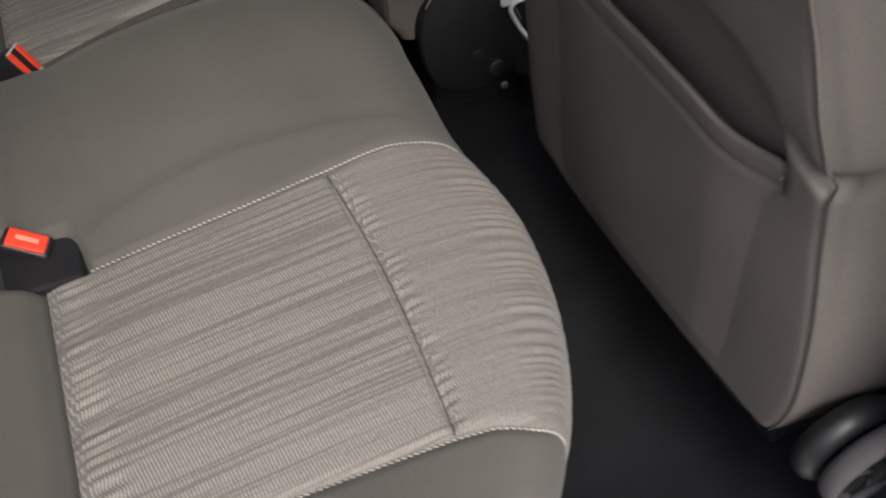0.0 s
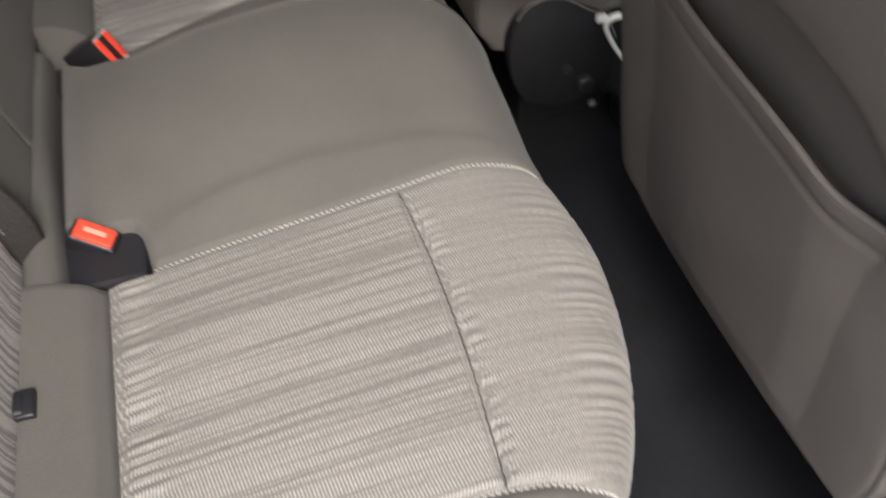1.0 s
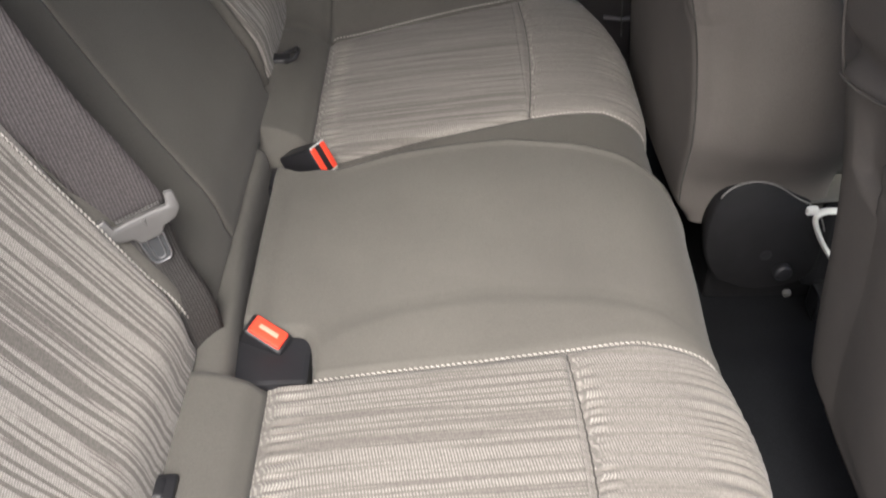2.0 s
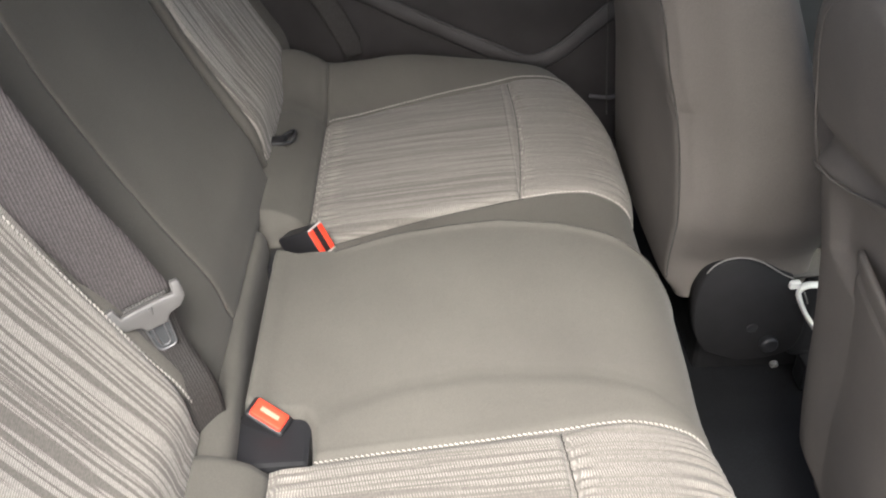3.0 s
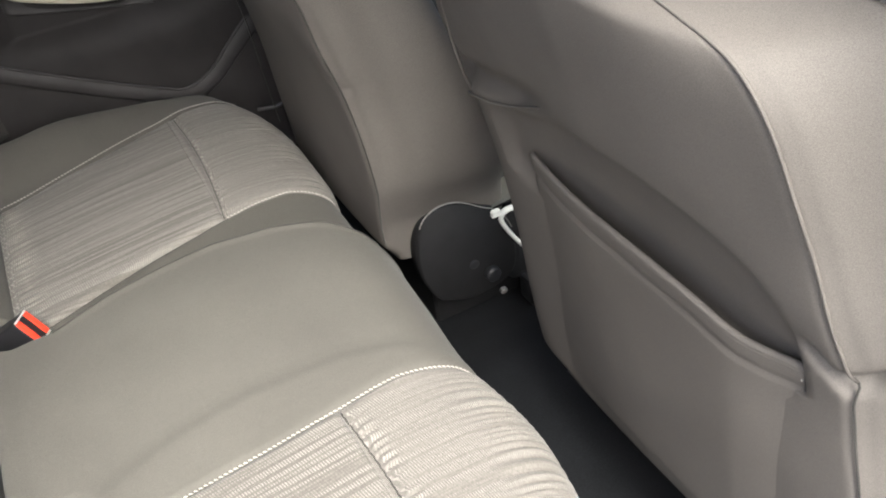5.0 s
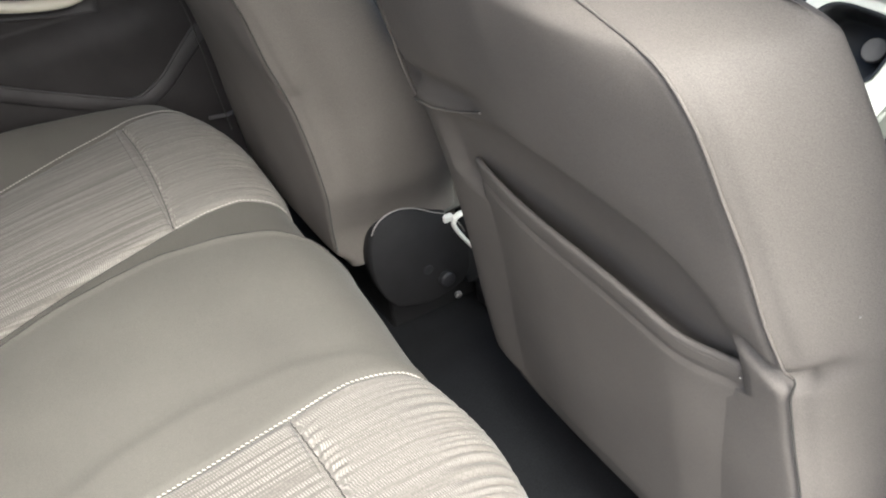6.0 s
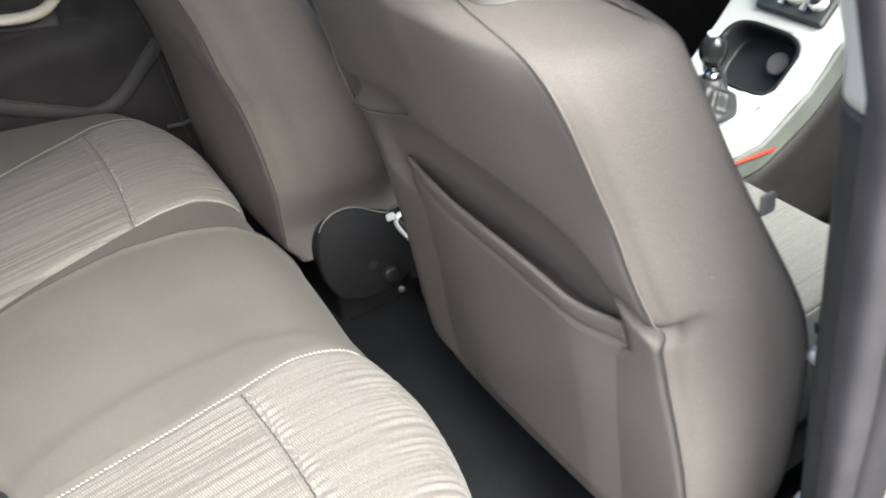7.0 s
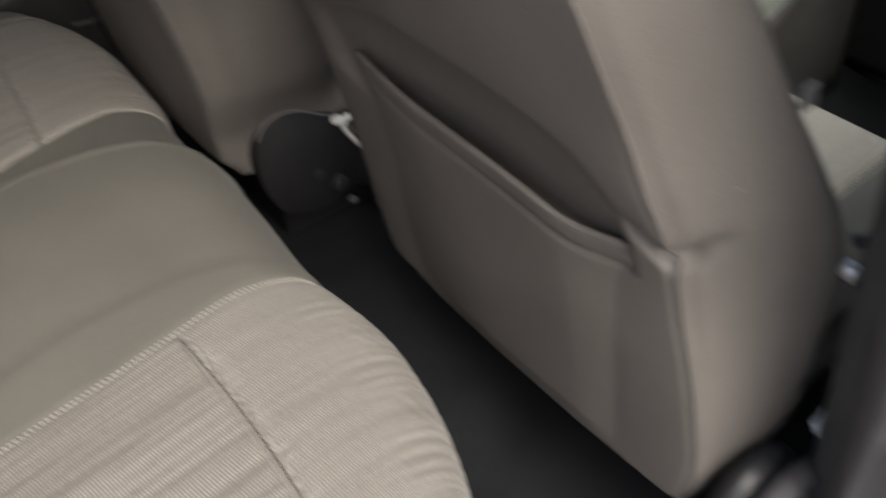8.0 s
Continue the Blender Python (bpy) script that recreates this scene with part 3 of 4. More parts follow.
tongue_of(far_belt, (-0.335, 0.866, 0.55), WF, (0.4, 0, -0.9))

# ---- front seats ----
XR = [(0, 0.312), (0.17, 0.312), (0.35, 0.30), (0.5, 0.285), (0.6, 0.26), (0.7, 0.23), (0.76, 0.214), (0.8, 0.208), (0.83, 0.212)]
HS = [(0.16, 0.22), (0.2, 0.258), (0.272, 0.272), (0.36, 0.266), (0.42, 0.256), (0.47, 0.247), (0.545, 0.239), (0.6, 0.225), (0.66, 0.212), (0.72, 0.2), (0.75, 0.19), (0.772, 0.174), (0.786, 0.15), (0.794, 0.12), (0.802, 0.085), (0.812, 0.05), (0.826, 0.03)]
HB = [(0.16, 0.225), (0.2, 0.27), (0.3, 0.295), (0.45, 0.305), (0.53, 0.303), (0.58, 0.292), (0.64, 0.271), (0.72, 0.246), (0.77, 0.224), (0.8, 0.2), (0.815, 0.155), (0.826, 0.06)]

XR, HS, HB = (sorted(tuple(map(float, p)) for p in spline(table, 90)) for table in (XR, HS, HB))


def front_seat(label, yc, side, dx=0.0, pocketed=True, low=0.16, deep=0.0):
    """side: +1 where the door is towards -y."""
    root = thing("front_seat", label, "car seat", "front seats")
    inner = [(0.16, 0.235), (0.25, 0.265), (0.38, 0.302), (0.45, 0.33), (0.5, 0.347), (0.56, 0.358), (0.63, 0.355), (0.72, 0.31), (0.77, 0.24), (0.8, 0.21), (0.815, 0.16), (0.826, 0.06)] if pocketed else [(0.16, 0.2), (0.25, 0.212), (0.29, 0.222), (0.33, 0.245), (0.38, 0.276), (0.45, 0.297), (0.52, 0.302), (0.6, 0.296), (0.7, 0.28)]
    inner = sorted(tuple(map(float, p)) for p in spline(inner, 90))
    Y = lambda v: yc + v * side      # v > 0 is inboard
    zs = [low + (0.826 - low) * (k / 199) for k in range(200)]
    ring_n = 160
    verts = []
    for z in zs:
        xr, hs, hb = at(z, XR) + dx, at(z, HS), at(z, HB)
        close = step(0.78, 0.826, z)
        xf = xr + 0.138 + deep * (1 + 1.2 * (1 - step(0.5, 0.6, z))) - 0.01 * step(0.5, 0.72, z) - 0.03 * close
        xr2 = xr + 0.012 * close + 0.02 * (1 - step(low, low + 0.04, z))
        full = step(0.57, 0.66, z)
        half = [(xr2 - 0.008 - 0.008 * full, 0), (xr2 - 0.006 - 0.004 * full, 0.5 * hs), (xr2 - 0.003 + 0.005 * full, (0.9 - 0.03 * full) * hs), (xr2 + 0.005 + 0.006 * full, hs + 0.001), (xr2 + 0.036 + 0.006 * full, hs + 0.42 * (hb - hs)), (xr2 + 0.08, hs + 0.86 * (hb - hs)), (xf - 0.02, hb - 0.006), (xf, hs - 0.03), (xf - 0.025, 0.55 * hs), (xf - 0.03, 0)]
        half_in = list(half)
        if pocketed:
            half_in[3:6] = [(xr2 + 0.009, hs + 0.008), (xr2 + 0.025, hb - 0.008), (xr2 + 0.05, hb)]
        loop = spline(half_in + [(a, -b) for a, b in half[-2:0:-1]] + [half[0]], ring_n + 1)[:-1]
        for x, v in loop:
            rear = 1 - step(xr + 0.01, xr + 0.03, x)
            arch = 0.512 + 0.127 * max(0.0, 1 - (v / 0.196) ** 2) ** 0.3 if abs(v) < 0.196 else 0.0
            if pocketed and arch and z > 0.3:
                x += rear * 0.012 * (1 - step(arch - 0.03 - 0.02 * step(0.0, 0.15, v), arch, z)) * step(0.47, 0.5, z)
            if pocketed and v > 0:
                zc = 0.567 + 0.26 * max(0.0, 0.25 - v) + 0.5 * max(0.0, 0.12 - v) ** 1.3
                tuck = step(0.03, 0.12, v) * rear
                x += tuck * (0.015 * bell(z - zc - 0.016, 0.016) - 0.004 * bell(z - zc + 0.007, 0.007))
                crease = 0.0
            else:
                crease = bell(z - 0.532 - 0.034 * (1 - bell(abs(v) - hs, 0.03)), 0.009) * step(0.19, 0.22, abs(v)) * (1 - step(xr + 0.018, xr + 0.05, x)) * (1.0 if pocketed else 0.2)
            v *= 1 - 0.04 * crease
            x += 0.009 * crease * rear
            seam = bell(abs(v) - hs - 0.005, 0.004) * rear
            x += 0.002 * seam
            if v < 0 and not pocketed:
                v *= 0.68
            if v > 0:
                v *= min(1.5, at(z, inner) / hb)
            n = noise.noise((x * 7, Y(v) * 7, z * 7))
            verts.append((x + 0.0018 * n, Y(v), z if z < 0.78 else 0.78 + 0.7 * (z - 0.78)))
    faces = grid_faces(len(zs), ring_n, True)
    faces += [tuple(range(ring_n))[::-1], tuple(range((len(zs) - 1) * ring_n, len(zs) * ring_n))]
    if side < 0:
        faces = [q[::-1] for q in faces]
    place("backrest", mesh_of("backrest", verts, [q[::-1] for q in faces], SHELL), root, "plain grey cloth seat back")

    # map pocket with a rolled hem
    def pocket(u, v):
        w = -0.2 + 0.37 * v
        c = max(0.0, 1 - ((w + 0.011) / 0.189) ** 2)
        top = 0.519 + 0.008 * step(-0.16, 0.02, w) - 0.008 * bell(w + 0.15, 0.04)
        z = 0.19 + (top - 0.19) * u
        bag = 0.006 * c ** 0.7 * step(0.55, 1.0, u) + 0.004 * c * math.sin(math.pi * u)
        hem = 0.0025 * bell(u - 0.93, 0.012)
        skin = at(abs(w) / at(z, HS), [(0, -0.008), (0.5, -0.006), (0.88, -0.001), (1, 0.004)])
        rise = step(0.0, 0.2, v) * step(0.0, 0.35, 1 - v) * step(0.0, 0.12, u)
        x = at(z, XR) + dx + skin + 0.003
        return (x - 0.0052 * rise - bag + hem + 0.0018 * noise.noise((x * 7, Y(w) * 7, z * 7)), Y(w), z)
    if pocketed:
        pouch = sheet("map_pocket", pocket, 80, 80, SHELL, root, "sagging cloth map pocket", 0.003, side < 0)
        tube("pocket_hem", [pocket(1.0, k / 40) for k in range(41)], 0.0035, SHELL, pouch)
        tube("hem_seam", [np.array(pocket(0.915, 0.03 + 0.94 * k / 40)) + (-0.0005, 0, 0) for k in range(41)], 0.0012, SHELL, pouch)

    # piping over the shoulders and the seam below
    for s in (-1, 1):
        for name, z0, z1, r, mat in (("piping", 0.537, 0.8255, 0.0014, SHELL), ("seam", low + 0.04, 0.54, 0.0011, SEAM)):
            if name == "seam" and s > 0 and pocketed or name == "piping" and not pocketed:
                continue
            z1 = z1 if pocketed else 0.8255
            line = []
            for k in range(60):
                z = z0 + (z1 - z0) * (k / 59) ** 0.85
                fit_in = min(1.5, at(z, inner) / at(z, HB)) if s > 0 else 1.0
                wob = lambda p: (p[0] + 0.0018 * noise.noise((p[0] * 7, p[1] * 7, p[2] * 7)), p[1], p[2])
                line.append(wob((at(z, XR) + dx + 0.0015 + 0.006 * step(0.57, 0.66, z) + (0.008 if pocketed else 0.0) * bell(z - 0.532, 0.01) + 0.012 * step(0.78, 0.826, z), Y(s * fit_in * (at(z, HS) + 0.001)), z if z < 0.78 else 0.78 + 0.7 * (z - 0.78))))
            tube(name, line, r, mat, root, "", 6)

    if pocketed:
        tube("fold_edge", spline([(0.269, 0.164, 0.559), (0.26, 0.138, 0.569), (0.258, 0.118, 0.574), (0.257, 0.101, 0.577), (0.2585, 0.088, 0.58), (0.259, 0.064, 0.587), (0.259, 0.042, 0.595), (0.2585, 0.022, 0.603), (0.25, -0.017, 0.622)], 50), 0.0016, SHELL, root, "", 6)

    # cushion of the front seat
    def cushion(u, v):
        wide = 0.27 if pocketed else 0.2
        w = wide * (2 * v - 1)
        e = abs(w) / wide
        x = 0.36 + dx + 0.43 * u
        z = 0.33 + 0.025 * u + 0.03 * step(0.6, 0.85, e) - 0.03 * step(0.86, 1.0, e) - 0.09 * max(0, (u - 0.85) / 0.15) ** 2
        for edge in (-0.63 * wide, 0.63 * wide):
            z -= 0.006 * bell(w - edge, 0.006)
        return (x, Y(w), z)
    base = sheet("cushion", cushion, 60, 70, GREY, root, "grey cloth front cushion", 0.12, side > 0)
    sheet("cushion_insert", lambda u, v: tuple(np.array(cushion(0.02 + 0.94 * u, 0.5 + 0.31 * (2 * v - 1))) + (0, 0, 0.004)), 40, 50, STRIPE_FRONT, base, "striped woven insert", 0.01, side > 0)
    for s in (-1, 1):
        stitches("stitching", [np.array(cushion(0.05 + 0.85 * k / 50, 0.5 + s * 0.32)) + (0, 0, 0.003) for k in range(51)], lambda c: (0, 0, 1), THREAD, base)
    part("seat_base", box(bmesh.new(), ((0.37 if pocketed else 0.52) + dx, Y(0) - 0.18, 0.06), (0.8 + dx, Y(0) + 0.18, 0.24), 0.02), BLACK, root)
    for s in (-1, 1):
        part("rail", box(bmesh.new(), ((0.4 if pocketed else 0.54) + dx, Y(s * 0.19) - 0.02, 0.02), (0.9 + dx, Y(s * 0.19) + 0.02, 0.07), 0.006), BLACK, root)
    # headrest on two posts
    bm = box(bmesh.new(), (0.17 + dx, Y(0) - 0.16, 0.9), (0.27 + dx, Y(0) + 0.16, 1.08), 0.045, 5)
    pillow = part("headrest", bm, SHELL, root, "grey cloth headrest", True)
    for s in (-0.075, 0.075):
        tube("post", [(0.262 + dx, Y(s), 0.78), (0.245 + dx, Y(s), 0.93)], 0.006, STEEL, pillow, "steel post")
        lathe("collar", (0.258 + dx, Y(s), 0.806), (-0.1, 0, 1), [(0.031, -0.006), (0.0315, 0.004), (0.029, 0.009), (0.025, 0.0105), (0.0215, 0.009), (0.02, 0.004), (0.014, 0.003), (0.0125, 0.012), (0.009, 0.013), (0.0075, 0.004)], COLLAR, root, "pale grey headrest collar")
    return root


near_seat = front_seat("front seat with grey cloth back and map pocket", -0.118, 1)
far_seat = front_seat("far front seat with plain grey cloth back", 0.56, -1, -0.11, False, 0.215, 0.03)


# recliner of the driver side: a wheel beside the seat back
wheel_c = Vector((0.364, -0.455, 0.226))
dial = disc("recliner_wheel", wheel_c + Vector((0, 0.006, 0)), (0, 1, 0), 0.045, 0.02, BLACK, near_seat, "black recliner wheel with a grey rim", 48, 0.004)
lathe("wheel_rim", wheel_c, (0, 1, 0), [(0.0505, 0.012), (0.0545, 0.01), (0.0575, 0.004), (0.0575, -0.004), (0.055, -0.01), (0.0515, -0.012), (0.0485, -0.009), (0.048, -0.003), (0.049, 0.009)], RUBBER, dial, "grey rounded rim", 56)
disc("hub", wheel_c + Vector((0.002, -0.008, 0)), (0, 1, 0), 0.014, 0.014, MATTE, dial, "", 24, 0.004)
for a in (0.5, 2.6, 4.7):
    tube("spoke", [wheel_c + Vector((0.012 * math.cos(a), -0.005, 0.012 * math.sin(a))), wheel_c + Vector((0.046 * math.cos(a), -0.006, 0.046 * math.sin(a)))], 0.004, SLATE, dial, "", 8, 0.6)
disc("collar_plate", wheel_c + Vector((-0.008, 0.032, 0)), (0, 1, 0), 0.056, 0.03, BLACK, dial, "", 48, 0.014)
handle = part("lever", box(bmesh.new(), (0.322, -0.472, 0.137), (0.352, -0.447, 0.172), 0.005, 3), SLATE, near_seat, "grey lever end")
tube("lever_rod", spline([(0.338, -0.46, 0.162), (0.362, -0.464, 0.188), (0.392, -0.466, 0.214), (0.42, -0.462, 0.25)], 16), 0.0055, SLATE, handle)
tube("lever_rod", spline([(0.342, -0.452, 0.165), (0.37, -0.456, 0.182), (0.405, -0.458, 0.2)], 12), 0.003, RUBBER, handle)
disc("bolt", (0.402, -0.428, 0.494), (0, 1, 0.2), 0.008, 0.012, STEEL, near_seat, "bright steel bolt", 16, 0.002)
tube("belt_guide", [(0.405, -0.42, 0.518), (0.42, -0.44, 0.524), (0.44, -0.475, 0.53)], 0.005, SLATE, near_seat)
part("side_tag", box(bmesh.new(), (0.361, -0.385, 0.634), (0.376, -0.38, 0.653), 0.0025), COLLAR, near_seat, "small grey fabric tag")
FILM = plastic("crushed_clear_film", (0.5, 0.52, 0.56), 0.2, wear=0.3)
for x, y, z, seed in ((0.41, -0.446, 0.312, 1.0), (0.426, -0.446, 0.338, 4.0), (0.43, -0.444, 0.292, 7.0)):
    crumple("film_scrap", (x, y, z), (0.014, 0.008, 0.013), seed, FILM, near_seat, "crushed scrap of clear film")

# lint caught on the cloth
for x, y, z in ((0.313, -0.383, 0.598), (0.278, -0.322, 0.512)):
    part("lint", box(bmesh.new(), (x - 0.0018, y - 0.0005, z - 0.0005), (x + 0.0002, y + 0.0005, z + 0.0005), 0.0002), COLLAR, near_seat, "tiny pale lint speck")

# inboard hinge cover of the far seat
OUT = spline([(0.262, 0.132), (0.246, 0.16), (0.236, 0.2), (0.237, 0.25), (0.252, 0.288), (0.28, 0.302), (0.312, 0.296), (0.348, 0.272), (0.378, 0.25), (0.398, 0.2), (0.39, 0.13), (0.32, 0.112), (0.262, 0.132)], 60)[:-1]


def plate(name, outline, y0, y1, mat, parent, label=""):
    n = len(outline)
    rings = []
    c = np.mean(outline, axis=0)
    for y, k in ((y1, 1.0), (y0 + 0.01, 1.0), (y0 + 0.003, 0.985), (y0, 0.95)):
        rings += [(c[0] + (p[0] - c[0]) * k, y, c[1] + (p[1] - c[1]) * k) for p in outline]
    faces = [q[::-1] for q in grid_faces(4, n, True)] + [tuple(range(3 * n, 4 * n))[::-1], tuple(range(n))]
    return place(name, mesh_of(name, rings, faces, mat), parent, label)


# Black block paints the shade under the far seat.
part("underseat_shade", box(bmesh.new(), (0.285, 0.425, 0.0), (0.47, 0.62, 0.115), 0.012, 3), MATTE, far_seat, "black block standing in for the shade under the seat")
cover = plate("hinge_cover", OUT, 0.33, 0.36, MATTE, far_seat, "black plastic hinge cover")
# Pale tube paints the light caught along the cover's top edge.
tube("cover_highlight", [(p[0], 0.333, p[1] + 0.001) for p in OUT[18:44]], 0.001, COLLAR, cover, "painted pale highlight along the top edge")
disc("screw_hole", (0.323, 0.331, 0.178), (0, 1, 0), 0.008, 0.006, BLACK, cover, "", 20, 0.001)
disc("knob", (0.35, 0.325, 0.15), (0, 1, 0), 0.013, 0.014, BLACK, cover, "", 24, 0.004)
disc("bolt", (0.364, 0.322, 0.111), (0, 1, 0.3), 0.006, 0.008, TONGUE, far_seat, "dull steel rail bolt", 16, 0.002)
tube("trim_arc", spline([(0.432, 0.33, 0.249), (0.404, 0.33, 0.252), (0.386, 0.33, 0.252), (0.3765, 0.33, 0.244), (0.38, 0.33, 0.228), (0.396, 0.33, 0.197), (0.421, 0.33, 0.16)], 36), 0.0062, UPPER, far_seat, "pale curved trim strip", 10, 0.6)
part("trim_clip", box(bmesh.new(), (0.36, 0.324, 0.25), (0.376, 0.334, 0.261), 0.003), UPPER, far_seat, "pale plastic clip")

# ---- shell of the car ----
def structure(name, ob, label):
    return tagged(ob, label, name.split("_")[0], kind="structure")


def floor_at(u, v):
    x, y = -0.8 + 2.9 * u, -0.5 + 1.46 * v
    z = 0.045 * bell(y - 0.24, 0.12) + 0.003 * noise.noise((x * 12, y * 12, 0))
    return (x, y, z)


structure("floor", sheet("floor", floor_at, 60, 60, CARPET, None, "", 0.03, True), "black carpeted car floor with a low tunnel")
structure("ceiling", block("ceiling", (-1.0, -0.36, 1.3), (0.82, 0.82, 1.34), LINER, bevel=0.01), "pale cloth roof lining")

# far rear door: trim panel, bin, pull handle, window
door_far = tagged(new("door_1"), "dark brown rear door trim with a pale pull handle", "door", kind="structure")


def door_skin(u, v):
    x, z = -0.56 + 0.84 * u, -0.02 + 0.72 * v
    dent = 0.03 * step(0.45, 0.5, z) * (1 - step(0.6, 0.66, z)) * step(-0.24, -0.17, x) * (1 - step(0.08, 0.16, x))
    return (x, 0.935 + dent - 0.02 * step(0.62, 0.7, z) + 0.002 * noise.noise((x * 6, z * 6, 5)), z)


sheet("trim_panel", door_skin, 60, 60, TRIM, door_far, "", 0.03)
BIN = [(-0.56, 0.66), (-0.42, 0.585), (-0.26, 0.505), (-0.1, 0.42), (0.01, 0.366), (0.064, 0.346), (0.115, 0.366), (0.165, 0.41), (0.205, 0.44), (0.228, 0.424)]
bin_line = spline(BIN, 80)


def bin_at(u, v):
    x, top = bin_line[round(u * 79)]
    z = 0.0 + (top - 0.0) * v
    return (x, 0.93 - 0.022 * step(0.0, 0.25, v) + 0.01 * step(0.9, 1.0, v), z)


pouch = sheet("door_bin", bin_at, 80, 16, TRIM, door_far, "dark door bin", 0.006)
tube("bin_edge", [(x, 0.897, z) for x, z in bin_line], 0.0028, RIM, pouch, "", 8)
sheet("bin_rim", lambda u, v: (bin_line[round(u * 79)][0] + 0.012 * v * step(0.5, 0.9, u), 0.897 - 0.003 * math.sin(math.pi * v), bin_line[round(u * 79)][1] - 0.03 * v), 80, 8, RIM, pouch, "raised grey bin rim", 0.006)
tube("pull_handle", spline([(-0.158, 0.93, 0.586), (-0.144, 0.906, 0.579), (-0.1, 0.898, 0.565), (-0.05, 0.896, 0.551), (0.005, 0.898, 0.541), (0.042, 0.904, 0.545), (0.072, 0.92, 0.562)], 50), 0.0115, CREAM, door_far, "pale pull handle", 12, 0.8)
sheet("pull_cup", lambda u, v: (-0.17 + 0.23 * u, 0.931 + 0.012 * math.sin(math.pi * u) * math.sin(math.pi * v), 0.578 - 0.045 * u - 0.035 * v), 20, 10, RIM, door_far, "shallow grip cup", 0.004)
sheet("window_glass", lambda u, v: (-0.5 + 0.72 * u, 0.954 - 0.1 * v, 0.69 + 0.58 * v), 2, 2, DIM_GLASS, door_far)
part("window_rail", box(bmesh.new(), (-0.56, 0.925, 0.68), (0.28, 0.985, 0.71), 0.008), BLACK, door_far)

# body sides
structure("wall", block("wall_far_sill", (-1.0, 0.94, -0.1), (2.0, 1.0, -0.0), TRIM), "dark plastic sill")
pillar_far = tagged(new("pillar_1"), "dark plastic trim of the far centre pillar", "pillar", kind="structure")


def far_pillar(u, v):
    z = 0.0 + 1.27 * v
    x = 0.20 + 0.26 * u + 0.12 * (0.4 - z) * (1 if z < 0.5 else 0.6)
    return (x, 0.925 - 0.045 * math.sin(math.pi * u) * step(0.0, 0.1, v) + 0.01 * v, z)


sheet("trim", far_pillar, 20, 40, SLATE, pillar_far, "", 0.04, True)
tube("trim_edge", spline([(0.232, 0.9, 0.5), (0.248, 0.898, 0.455), (0.268, 0.896, 0.41), (0.3, 0.892, 0.372)], 20), 0.006, RUBBER, pillar_far, "", 8)
tube("sill_strip", [(0.172, 0.874, 0.272), (0.205, 0.87, 0.268), (0.238, 0.868, 0.274)], 0.004, RUBBER, pillar_far)
tube("sill_clip", [(0.225, 0.872, 0.188), (0.255, 0.87, 0.194)], 0.005, RUBBER, pillar_far)
front_far = tagged(new("door_2"), "dark front door trim with a window", "door", kind="structure")
part("trim_panel", box(bmesh.new(), (0.44, 0.93, 0.0), (1.7, 0.98, 0.66), 0.02), SLATE, front_far)
part("armrest", box(bmesh.new(), (0.6, 0.86, 0.5), (1.2, 0.935, 0.56), 0.02, 3), SLATE, front_far)
sheet("window_glass", lambda u, v: (0.44 + (1.1 - 0.6 * v) * u, 0.952 - 0.1 * v, 0.66 + 0.61 * v), 2, 2, GLASS, front_far)
structure("wall", block("wall_rear_corner", (-1.0, 0.92, 0.0), (-0.54, 0.98, 0.72), TRIM, bevel=0.02), "dark rear corner trim")
# Unseen quarter, made pale to bounce light onto the upper surfaces.
structure("wall", block("wall_rear_quarter", (-1.0, 0.9, 0.724), (-0.5, 0.98, 1.29), LINER, bevel=0.02), "unseen rear quarter trim, made pale to bounce light")
structure("wall", block("wall_rear", (-1.02, -0.52, 0.0), (-0.98, 0.98, 0.9), TRIM), "dark boot wall")
structure("wall", block("parcel_shelf", (-0.98, -0.5, 0.86), (-0.66, 0.92, 0.89), TRIM), "dark parcel shelf")
# Unseen; reaches forward to keep doorway light off the near backrest.
structure("wall", block("wall_near_corner", (-1.0, -0.54, 0.0), (-0.42, -0.49, 0.72), TRIM, bevel=0.02), "dark rear corner trim")
structure("wall", block("wall_near_quarter", (-1.0, -0.54, 0.724), (-0.46, -0.46, 1.29), LINER, bevel=0.02), "unseen rear quarter trim, made pale to bounce light")
structure("wall", block("wall_near_sill", (-0.42, -0.6, -0.12), (0.42, -0.5, 0.0), PAINT, bevel=0.01), "white painted door sill")
structure("wall", block("wall_front", (1.78, -0.52, 0.0), (1.82, 0.98, 0.82), TRIM), "dark bulkhead")
windscreen = tagged(new("window_1"), "sloping clear windscreen", "window", kind="structure")
sheet("pane", lambda u, v: (1.75 - 0.95 * u, -0.5 + 1.46 * v, 0.83 + 0.45 * u), 2, 2, GLASS, windscreen)
rear_window = tagged(new("window_2"), "clear sloping rear window", "window", kind="structure")
sheet("pane", lambda u, v: (-1.0 + 0.06 * u, -0.48 + 1.4 * v, 0.9 + 0.37 * u), 2, 2, GLASS, rear_window)
front_near = tagged(new("door_3"), "dark closed front door trim with a window", "door", kind="structure")
part("trim_panel", box(bmesh.new(), (0.47, -0.545, 0.0), (1.7, -0.5, 0.64), 0.02), TRIM, front_near)
sheet("window_glass", lambda u, v: (0.5 + (1.1 - 0.6 * v) * u, -0.53 + 0.13 * v, 0.64 + 0.63 * v), 2, 2, GLASS, front_near)

# near centre pillar: trim, rubber seal, white jamb, check strap
pillar_near = tagged(new("pillar_2"), "white door pillar with a grey rubber seal", "pillar", kind="structure")


def lean(z):
    return 0.115 * (0.55 - z) if z > 0.3 else 0.115 * 0.25 + 0.06 * (0.3 - z)


